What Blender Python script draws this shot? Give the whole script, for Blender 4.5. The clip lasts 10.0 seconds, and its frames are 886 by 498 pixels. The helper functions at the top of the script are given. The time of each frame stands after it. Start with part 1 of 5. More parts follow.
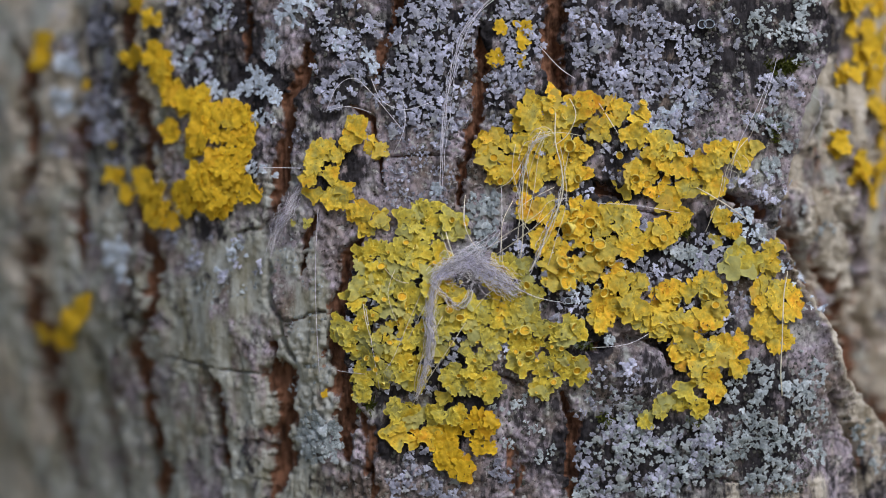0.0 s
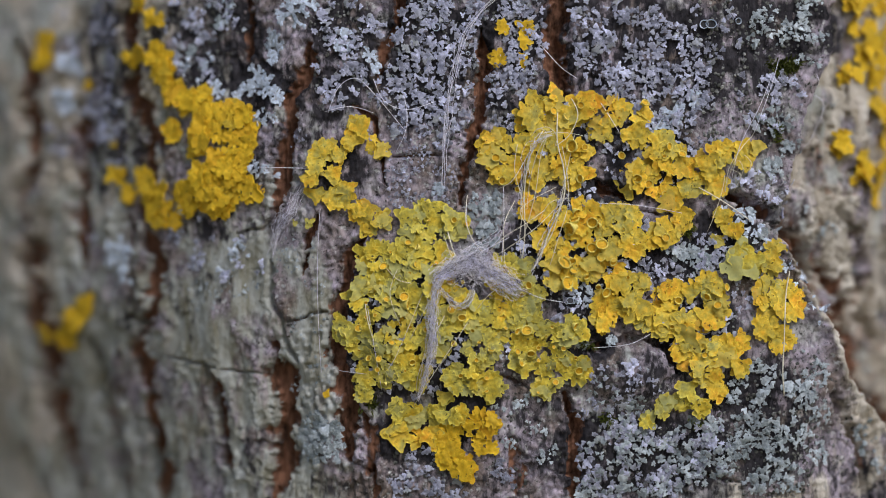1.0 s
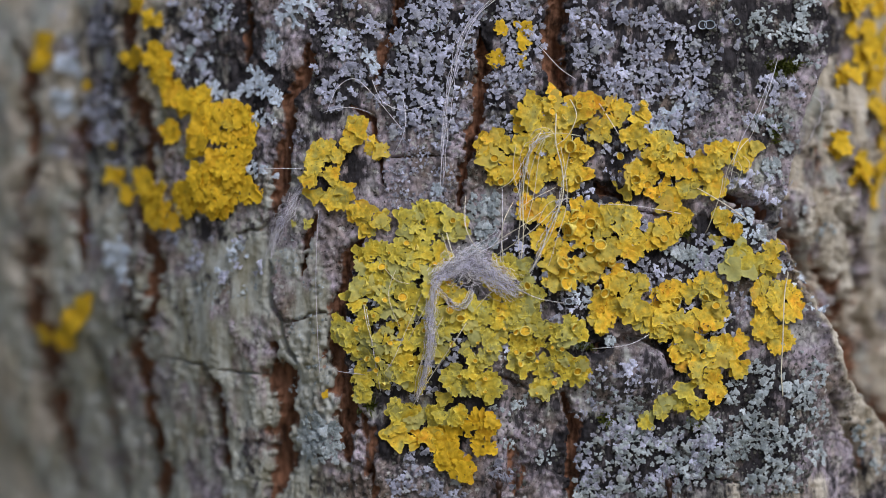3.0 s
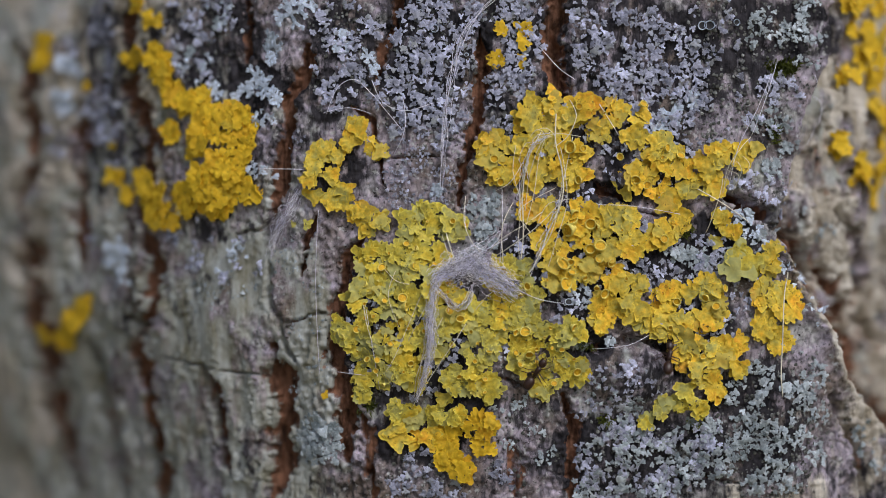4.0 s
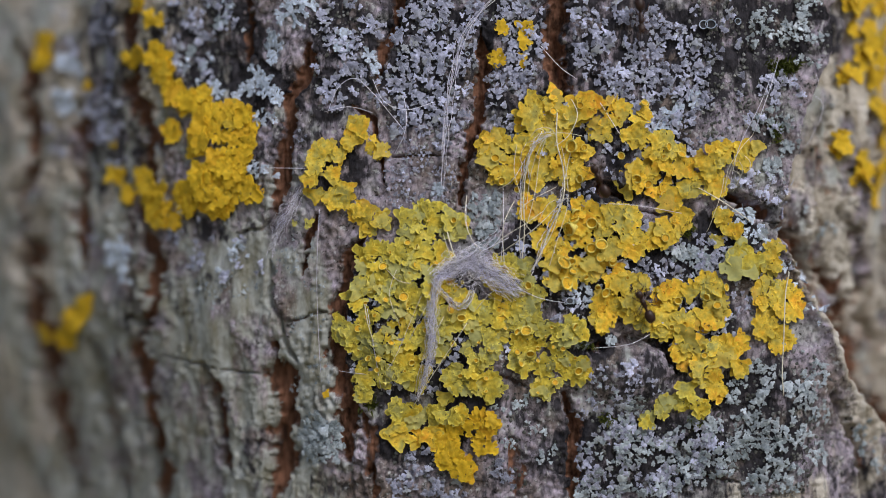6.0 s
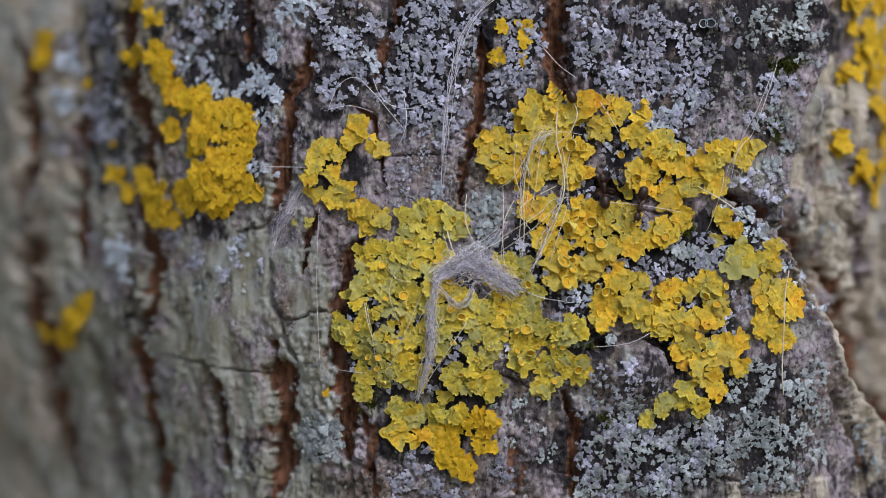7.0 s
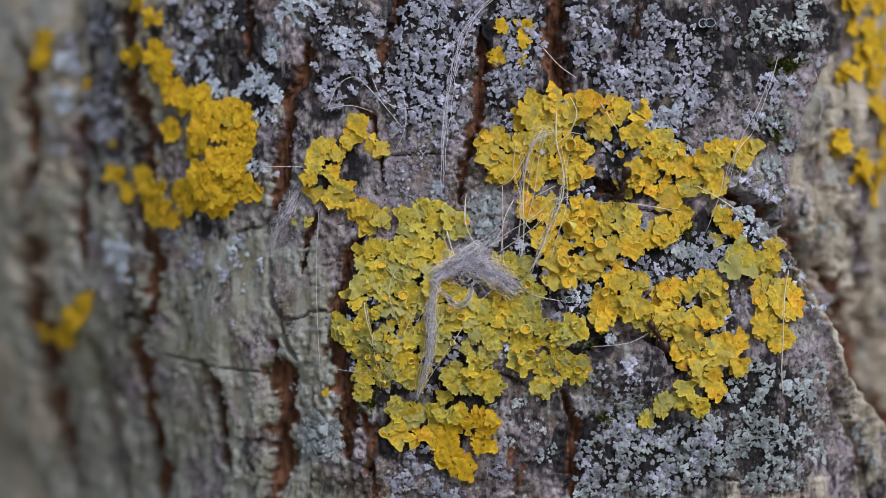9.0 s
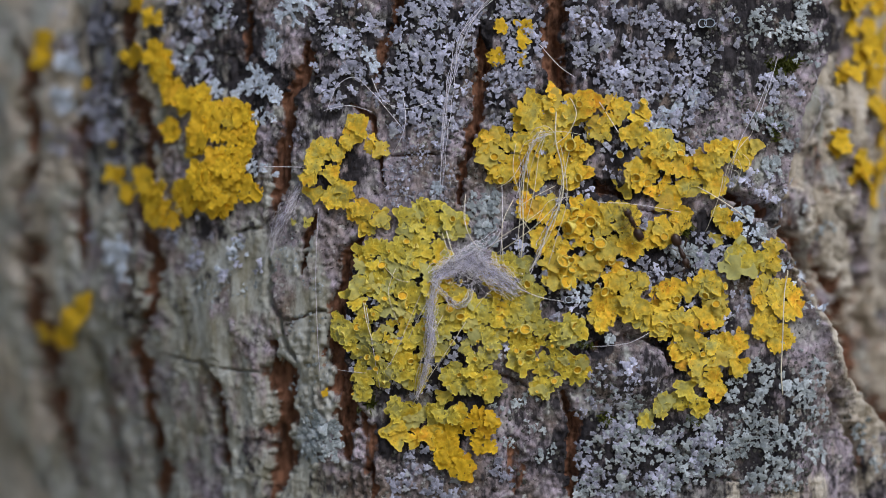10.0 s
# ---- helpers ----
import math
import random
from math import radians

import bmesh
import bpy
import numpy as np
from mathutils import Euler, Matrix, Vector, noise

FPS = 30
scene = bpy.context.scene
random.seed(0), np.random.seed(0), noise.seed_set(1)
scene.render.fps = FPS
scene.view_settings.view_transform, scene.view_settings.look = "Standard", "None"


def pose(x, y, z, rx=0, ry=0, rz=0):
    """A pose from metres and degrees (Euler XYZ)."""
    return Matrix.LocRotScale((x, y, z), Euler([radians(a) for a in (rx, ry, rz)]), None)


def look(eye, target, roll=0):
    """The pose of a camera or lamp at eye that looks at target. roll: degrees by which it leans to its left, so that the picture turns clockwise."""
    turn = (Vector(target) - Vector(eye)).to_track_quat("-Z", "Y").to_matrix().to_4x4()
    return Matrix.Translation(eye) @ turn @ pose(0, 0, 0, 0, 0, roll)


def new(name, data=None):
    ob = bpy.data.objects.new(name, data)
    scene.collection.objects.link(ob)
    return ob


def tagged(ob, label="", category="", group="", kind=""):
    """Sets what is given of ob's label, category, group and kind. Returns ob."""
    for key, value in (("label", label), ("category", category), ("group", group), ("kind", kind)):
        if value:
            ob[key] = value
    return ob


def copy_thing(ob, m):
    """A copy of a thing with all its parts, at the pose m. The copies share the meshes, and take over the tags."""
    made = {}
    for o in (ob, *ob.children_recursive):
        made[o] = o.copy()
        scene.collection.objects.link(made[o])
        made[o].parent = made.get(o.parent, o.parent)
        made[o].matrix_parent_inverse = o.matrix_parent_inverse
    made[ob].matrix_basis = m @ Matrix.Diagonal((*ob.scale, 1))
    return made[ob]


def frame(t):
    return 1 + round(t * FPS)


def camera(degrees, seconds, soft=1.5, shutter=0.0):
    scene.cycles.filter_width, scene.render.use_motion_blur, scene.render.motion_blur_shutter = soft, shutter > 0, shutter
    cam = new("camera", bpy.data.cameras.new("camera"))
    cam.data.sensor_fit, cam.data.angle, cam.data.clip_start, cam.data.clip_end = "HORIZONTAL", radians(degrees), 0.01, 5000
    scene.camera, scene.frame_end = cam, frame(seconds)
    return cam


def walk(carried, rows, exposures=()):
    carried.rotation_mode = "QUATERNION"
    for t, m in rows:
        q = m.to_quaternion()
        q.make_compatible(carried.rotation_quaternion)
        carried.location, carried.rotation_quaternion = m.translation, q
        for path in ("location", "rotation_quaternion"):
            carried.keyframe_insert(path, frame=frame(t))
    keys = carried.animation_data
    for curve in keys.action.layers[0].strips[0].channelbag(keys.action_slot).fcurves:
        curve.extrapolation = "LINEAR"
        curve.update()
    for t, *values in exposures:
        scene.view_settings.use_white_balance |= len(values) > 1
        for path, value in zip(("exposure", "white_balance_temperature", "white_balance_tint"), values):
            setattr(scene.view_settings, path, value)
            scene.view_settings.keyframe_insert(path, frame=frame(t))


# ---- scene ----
MM = 0.001
DIST, HEIGHT = 0.314, 1.30          # camera to bark, height over the ground

# ---- camera and its walk: hand-held at arm's length, it only trembles ----
cam = camera(28.06, 10.0, soft=0.95, shutter=0.5)
cam.data.dof.use_dof = True
cam.data.dof.focus_distance = DIST - 0.0004
cam.data.dof.aperture_fstop = 3.7


def aim(dx, dz):
    return look((0, -DIST, HEIGHT), (dx * MM, 0, HEIGHT + dz * MM))


walk(cam, [(t, aim(dx, dz)) for t, dx, dz in (
    (0.0, 0.26, 0.05), (0.5, 0.17, 0.05), (1.0, -0.09, 0.05), (1.5, -0.10, 0.10), (2.0, -0.16, 0.13), (2.5, 0.08, 0.13),
    (4.0, 0.19, 0.26), (4.5, 0.15, 0.16), (5.0, 0.12, 0.16), (5.5, -0.01, 0.15), (7.0, 0.02, -0.10), (7.5, 0.00, -0.17),
    (8.0, 0.03, -0.18), (8.5, 0.05, -0.18), (9.0, 0.10, -0.16), (9.5, 0.19, -0.18), (10.0, 0.18, -0.12))],
     exposures=[(0.0, -0.20), (2.5, -0.19), (4.0, -0.25), (5.5, -0.24), (7.0, -0.26), (10.0, -0.28)])

# ---- light: bright overcast sky ----
world = bpy.data.worlds.new("sky")
scene.world = world
world.use_nodes = True
sky = world.node_tree.nodes.new("ShaderNodeTexSky")
sky.sky_type, sky.sun_disc = "NISHITA", False
sky.sun_elevation, sky.sun_rotation = radians(46), radians(148)
sky.dust_density, sky.air_density = 3.0, 1.0
world.node_tree.links.new(sky.outputs[0], world.node_tree.nodes["Background"].inputs[0])
world.node_tree.nodes["Background"].inputs[1].default_value = 0.096
sun = new("sun", bpy.data.lights.new("sun", "SUN"))
sun.data.energy, sun.data.angle, sun.data.color = 1.95, radians(22), (0.98, 0.98, 1.0)
sun.matrix_world = look((1.05, -1.7, 3.4), (0, 0, HEIGHT))


# ---- materials ----
def material(name, colours, scale, rough=0.8, bump=0.3, fine=4.0, vary=0.25, spec=0.3, where="position", stops=None):
    """Colour by noise at two scales, value varied piece by piece, fine relief."""
    m = bpy.data.materials.new(name)
    m.use_nodes = True
    nt = m.node_tree
    n, ln = nt.nodes, nt.links.new
    bsdf = n["Principled BSDF"]
    bsdf.inputs["Specular IOR Level"].default_value = spec
    if where == "position":
        co = n.new("ShaderNodeNewGeometry").outputs["Position"]
    else:
        co = n.new("ShaderNodeTexCoord").outputs["Object"]
    a = n.new("ShaderNodeTexNoise")
    a.inputs["Scale"].default_value, a.inputs["Detail"].default_value, a.inputs["Roughness"].default_value = scale, 5, 0.65
    ln(co, a.inputs["Vector"])
    ramp = n.new("ShaderNodeValToRGB")
    ln(a.outputs[0], ramp.inputs[0])
    stops = stops or [0.3 + 0.4 * i / max(1, len(colours) - 1) for i in range(len(colours))]
    for i, c in enumerate(colours):
        e = ramp.color_ramp.elements[i] if i < 2 else ramp.color_ramp.elements.new(stops[i])
        e.position, e.color = stops[i], (*c, 1)
    b = n.new("ShaderNodeTexNoise")
    b.inputs["Scale"].default_value, b.inputs["Detail"].default_value = scale * fine, 6
    ln(co, b.inputs["Vector"])
    spread = n.new("ShaderNodeMapRange")
    for i, v in enumerate((0.3, 0.7, 1 - vary, 1 + vary)):
        spread.inputs[i + 1].default_value = v
    ln(b.outputs[0], spread.inputs[0])
    piece = n.new("ShaderNodeMapRange")
    piece.inputs[3].default_value, piece.inputs[4].default_value = 1 - 0.6 * vary, 1 + 0.6 * vary
    ln(n.new("ShaderNodeObjectInfo").outputs["Random"], piece.inputs[0])
    both = n.new("ShaderNodeMath")
    both.operation = "MULTIPLY"
    ln(spread.outputs[0], both.inputs[0])
    ln(piece.outputs[0], both.inputs[1])
    mul = n.new("ShaderNodeVectorMath")
    mul.operation = "SCALE"
    ln(ramp.outputs[0], mul.inputs[0])
    ln(both.outputs[0], mul.inputs["Scale"])
    ln(mul.outputs[0], bsdf.inputs["Base Color"])
    bsdf.inputs["Roughness"].default_value = rough
    bm = n.new("ShaderNodeBump")
    bm.inputs["Strength"].default_value, bm.inputs["Distance"].default_value = bump, 0.25 / (scale * fine) if where == "position" else 0.02
    ln(b.outputs[0], bm.inputs["Height"])
    ln(bm.outputs[0], bsdf.inputs["Normal"])
    return m


def mixed(m, attribute, colour, colour2, scale):
    """Lay a second, noisy colour over the material where the mesh attribute says so."""
    nt = m.node_tree
    n, ln = nt.nodes, nt.links.new
    bsdf = n["Principled BSDF"]
    src = bsdf.inputs["Base Color"].links[0].from_socket
    at = n.new("ShaderNodeAttribute")
    at.attribute_name = attribute
    no = n.new("ShaderNodeTexNoise")
    no.inputs["Scale"].default_value, no.inputs["Detail"].default_value = scale, 6
    flat = n.new("ShaderNodeVectorMath")
    flat.operation = "MULTIPLY"
    flat.inputs[1].default_value = (1, 1, 0.3)
    ln(n.new("ShaderNodeNewGeometry").outputs["Position"], flat.inputs[0])
    ln(flat.outputs[0], no.inputs["Vector"])
    no.inputs["Roughness"].default_value = 0.65
    ramp = n.new("ShaderNodeValToRGB")
    ramp.color_ramp.elements[0].position, ramp.color_ramp.elements[0].color = 0.35, (*colour, 1)
    ramp.color_ramp.elements[1].position, ramp.color_ramp.elements[1].color = 0.65, (*colour2, 1)
    ln(no.outputs[0], ramp.inputs[0])
    edge = n.new("ShaderNodeMath")           # a ragged edge
    edge.operation = "MULTIPLY_ADD"
    ln(no.outputs[0], edge.inputs[0])
    edge.inputs[1].default_value = 1.7
    edge.inputs[2].default_value = -0.85
    add = n.new("ShaderNodeMath")
    add.operation = "ADD"
    ln(at.outputs["Fac"], add.inputs[0])
    ln(edge.outputs[0], add.inputs[1])
    mr = n.new("ShaderNodeMapRange")
    mr.inputs[1].default_value, mr.inputs[2].default_value = 0.3, 0.6
    ln(add.outputs[0], mr.inputs[0])
    mix = n.new("ShaderNodeMix")
    mix.data_type = "RGBA"
    ln(mr.outputs[0], mix.inputs["Factor"])
    ln(src, mix.inputs["A"])
    ln(ramp.outputs[0], mix.inputs["B"])
    ln(mix.outputs["Result"], bsdf.inputs["Base Color"])


def bark_material():
    """Weathered grey bark: broad tints, fine grain, a net of hair cracks, dark specks and pale crusts."""
    m = bpy.data.materials.new("bark")
    m.use_nodes = True
    nt = m.node_tree
    n, ln = nt.nodes, nt.links.new
    bsdf = n["Principled BSDF"]
    bsdf.inputs["Roughness"].default_value, bsdf.inputs["Specular IOR Level"].default_value = 0.95, 0.1
    pos = n.new("ShaderNodeNewGeometry").outputs["Position"]
    tall = n.new("ShaderNodeVectorMath")
    tall.operation = "MULTIPLY"
    tall.inputs[1].default_value = (1, 1, 0.7)
    ln(pos, tall.inputs[0])

    def tex(scale, detail, rough, co):
        t = n.new("ShaderNodeTexNoise")
        t.inputs["Scale"].default_value, t.inputs["Detail"].default_value, t.inputs["Roughness"].default_value = scale, detail, rough
        ln(co, t.inputs["Vector"])
        return t.outputs[0]

    def ramp(src, *stops):
        r = n.new("ShaderNodeValToRGB")
        for i, (at, c) in enumerate(stops):
            e = r.color_ramp.elements[i] if i < 2 else r.color_ramp.elements.new(at)
            e.position, e.color = at, (*c, 1)
        ln(src, r.inputs[0])
        return r.outputs[0]

    def mix(kind, fac, a, b):
        x = n.new("ShaderNodeMix")
        x.data_type, x.blend_type = "RGBA", kind
        if isinstance(fac, float):
            x.inputs["Factor"].default_value = fac
        else:
            ln(fac, x.inputs["Factor"])
        ln(a, x.inputs["A"])
        if isinstance(b, tuple):
            x.inputs["B"].default_value = (*b, 1)
        else:
            ln(b, x.inputs["B"])
        return x.outputs["Result"]

    broad = ramp(tex(110, 3, 0.5, pos), (0.36, (0.25, 0.205, 0.185)), (0.45, (0.37, 0.325, 0.36)), (0.56, (0.50, 0.45, 0.56)), (0.66, (0.43, 0.43, 0.45)))
    grain = tex(650, 9, 0.72, tall.outputs[0])
    tone = ramp(grain, (0.30, (0.16, 0.16, 0.16)), (0.46, (0.75, 0.75, 0.75)), (0.62, (1.25, 1.22, 1.22)))
    colour = mix("MULTIPLY", 1.0, broad, tone)
    blot = ramp(tex(300, 7, 0.62, tall.outputs[0]), (0.40, (1, 1, 1)), (0.50, (0, 0, 0)))
    dim = n.new("ShaderNodeMath")
    dim.operation = "MULTIPLY"
    dim.inputs[1].default_value = 0.55
    ln(blot, dim.inputs[0])
    colour = mix("MIX", dim.outputs[0], colour, (0.075, 0.069, 0.074))
    cells = n.new("ShaderNodeTexVoronoi")
    cells.feature = "DISTANCE_TO_EDGE"
    cells.inputs["Scale"].default_value = 330
    ln(tall.outputs[0], cells.inputs["Vector"])
    net = ramp(cells.outputs["Distance"], (0.0, (0.35, 0.33, 0.33)), (0.07, (1, 1, 1)))
    colour = mix("MULTIPLY", 0.55, colour, net)
    pale = ramp(tex(900, 5, 0.6, pos), (0.57, (0, 0, 0)), (0.65, (1, 1, 1)))
    colour = mix("MIX", pale, colour, (0.52, 0.53, 0.55))
    speck = ramp(tex(1300, 4, 0.6, pos), (0.33, (1, 1, 1)), (0.40, (0, 0, 0)))
    colour = mix("MIX", speck, colour, (0.035, 0.033, 0.03))
    ln(colour, bsdf.inputs["Base Color"])
    bump = n.new("ShaderNodeBump")
    bump.inputs["Strength"].default_value, bump.inputs["Distance"].default_value = 0.9, 0.0006
    ln(grain, bump.inputs["Height"])
    ln(bump.outputs[0], bsdf.inputs["Normal"])
    return m


M_BARK = bark_material()
mixed(M_BARK, "algae", (0.235, 0.225, 0.165), (0.54, 0.57, 0.575), 330)
mixed(M_BARK, "tan", (0.27, 0.225, 0.16), (0.70, 0.66, 0.61), 300)
# near black: dark crust, and the shade painted into gaps between lobes
mixed(M_BARK, "crust_shade", (0.010, 0.010, 0.013), (0.066, 0.062, 0.074), 800)
mixed(M_BARK, "fissure", (0.050, 0.027, 0.019), (0.32, 0.16, 0.105), 650)
def by_island(m, low, high):
    """Vary the value from one joined piece to the next."""
    nt = m.node_tree
    n, ln = nt.nodes, nt.links.new
    bsdf = n["Principled BSDF"]
    src = bsdf.inputs["Base Color"].links[0].from_socket
    mr = n.new("ShaderNodeMapRange")
    mr.inputs[3].default_value, mr.inputs[4].default_value = low, high
    ln(n.new("ShaderNodeNewGeometry").outputs["Random Per Island"], mr.inputs[0])
    mul = n.new("ShaderNodeVectorMath")
    mul.operation = "SCALE"
    ln(src, mul.inputs[0])
    ln(mr.outputs[0], mul.inputs["Scale"])
    ln(mul.outputs[0], bsdf.inputs["Base Color"])


M_GOLD = material("golden_lichen", [(0.46, 0.34, 0.042), (0.67, 0.425, 0.024), (0.76, 0.505, 0.029)], 170, 0.75, 0.3, 9, 0.2, 0.25, stops=[0.30, 0.45, 0.7])
M_OLIVE = material("olive_lichen", [(0.29, 0.29, 0.15), (0.45, 0.415, 0.105), (0.60, 0.48, 0.06), (0.71, 0.49, 0.04), (0.73, 0.40, 0.032)], 170, 0.75, 0.3, 10, 0.24, 0.25,
                   stops=[0.30, 0.42, 0.52, 0.64, 0.75])
M_MID = material("yellow_lichen", [(0.38, 0.37, 0.12), (0.62, 0.48, 0.075), (0.76, 0.49, 0.042), (0.80, 0.39, 0.032)], 160, 0.75, 0.3, 10, 0.24, 0.25,
                 stops=[0.34, 0.44, 0.54, 0.66])
M_DISC = material("fruiting_disc", [(0.62, 0.33, 0.02), (0.74, 0.47, 0.03)], 700, 0.7, 0.2, 4, 0.15)
M_RIM = material("fruiting_rim", [(0.64, 0.54, 0.10), (0.84, 0.74, 0.22)], 700, 0.65, 0.2, 4, 0.15)
M_GREY = material("grey_lichen", [(0.15, 0.16, 0.21), (0.40, 0.42, 0.57), (0.66, 0.69, 0.93)], 300, 0.85, 0.5, 6, 0.3, 0.2)
M_BLUE = material("blue_grey_lichen", [(0.18, 0.22, 0.24), (0.36, 0.42, 0.48), (0.54, 0.60, 0.67)], 320, 0.85, 0.4, 6, 0.22, 0.2)
# darker copy of the hair colour, for shadow lines inside the wisps
M_HAIR_SHADE = material("shaded_hair", [(0.16, 0.15, 0.19), (0.34, 0.32, 0.38)], 500, 0.5, 0.0, 4, 0.2, 0.4)
M_GRAIN = material("grain_crust", [(0.04, 0.042, 0.04), (0.12, 0.125, 0.12), (0.30, 0.31, 0.33)], 500, 0.9, 0.3, 4, 0.4, 0.1)
M_PALE = material("pale_lichen", [(0.35, 0.42, 0.53), (0.57, 0.66, 0.82), (0.70, 0.78, 0.95)], 320, 0.85, 0.4, 6, 0.22, 0.2)
M_DARK = material("dark_disc", [(0.03, 0.03, 0.035), (0.09, 0.09, 0.1)], 700, 0.8, 0.2, 4, 0.2)
M_HAIR = material("hair", [(0.76, 0.74, 1.0), (0.96, 0.95, 1.0)], 500, 0.45, 0.0, 4, 0.2, 0.5)
M_STRAW = material("straw_hair", [(0.80, 0.75, 0.60), (0.93, 0.90, 0.80)], 500, 0.4, 0.0, 4, 0.15, 0.5)
M_MOSS = material("moss", [(0.035, 0.05, 0.010), (0.13, 0.15, 0.02)], 800, 0.8, 0.2, 4, 0.3)
M_ANT = material("ant_shell", [(0.018, 0.008, 0.006), (0.048, 0.018, 0.012)], 9, 0.4, 0.1, 5, 0.2, 0.5, "object")
M_LEG = material("ant_leg", [(0.035, 0.014, 0.008), (0.07, 0.028, 0.015)], 9, 0.4, 0.0, 5, 0.2, 0.5, "object")
M_GROUND = material("dry_grass", [(0.10, 0.09, 0.04), (0.22, 0.19, 0.10), (0.30, 0.26, 0.15)], 0.8, 0.95, 0.5, 12, 0.3)


# ---- small helpers ----
def vnoise(p, freq, seed):
    """Smooth noise, -1 to 1, at an array of points."""
    q = p * freq + seed * 17.31
    i = np.floor(q).astype(np.int64)
    f = q - i
    f = f * f * f * (f * (f * 6 - 15) + 10)
    out = np.zeros(p.shape[:-1])
    for dx in (0, 1):
        for dy in (0, 1):
            for dz in (0, 1):
                h = (i[..., 0] + dx) * 374761393 + (i[..., 1] + dy) * 668265263 + (i[..., 2] + dz) * 2147483647 + seed * 97531
                h = (h ^ (h >> 13)) * 1274126177
                h = ((h ^ (h >> 16)) & 0xFFFF) / 32767.5 - 1
                w = (f[..., 0] if dx else 1 - f[..., 0]) * (f[..., 1] if dy else 1 - f[..., 1]) * (f[..., 2] if dz else 1 - f[..., 2])
                out += w * h
    return out


def mesh_of(name, verts, faces, mats, smooth=True, index=None):
    me = bpy.data.meshes.new(name)
    me.from_pydata([tuple(v) for v in verts], [], faces)
    for m in mats:
        me.materials.append(m)
    if index is not None:
        me.polygons.foreach_set("material_index", index)
    me.polygons.foreach_set("use_smooth", [smooth] * len(me.polygons))
    me.update()
    return me


def part(name, me, parent, m=None, label=""):
    ob = new(name, me)
    ob.parent = parent
    if m is not None:
        ob.matrix_basis = m
    return tagged(ob, label)


# ---- the trunk: chart of its face in millimetres, a to the right and b down, as seen from arm's length ----
X0, RAD = 4.0, 100.0


def radius(th):
    return RAD + 13.0 * np.exp(-((th - 0.62) / 0.30) ** 2) + 16.0 * np.exp(-((th + 1.25) / 0.45) ** 2) + 8.0 * np.exp(-((th - 1.05) / 0.30) ** 2) + 1.5 * np.exp(-((th + 0.52) / 0.30) ** 2)


def round_trunk(th):
    r = radius(th)
    x, y = X0 + r * np.sin(th), RAD - r * np.cos(th)
    fall = np.clip((-x - 40) / 40, 0, 1)
    y = y + 8.0 * fall * fall * (3 - 2 * fall)
    return x, y - 0.9 * (np.log1p(np.exp((x - 60) / 4)) - np.log1p(np.exp((x - 90) / 4)))


TH = np.linspace(-1.35, 1.35, 2701)
_x, _y = round_trunk(TH)
_s = _x * 314 / (314 + _y)
_lo, _hi = np.argmin(_s), np.argmax(_s)
CHART_TH, CHART_S = TH[_lo:_hi + 1], np.maximum.accumulate(_s[_lo:_hi + 1])

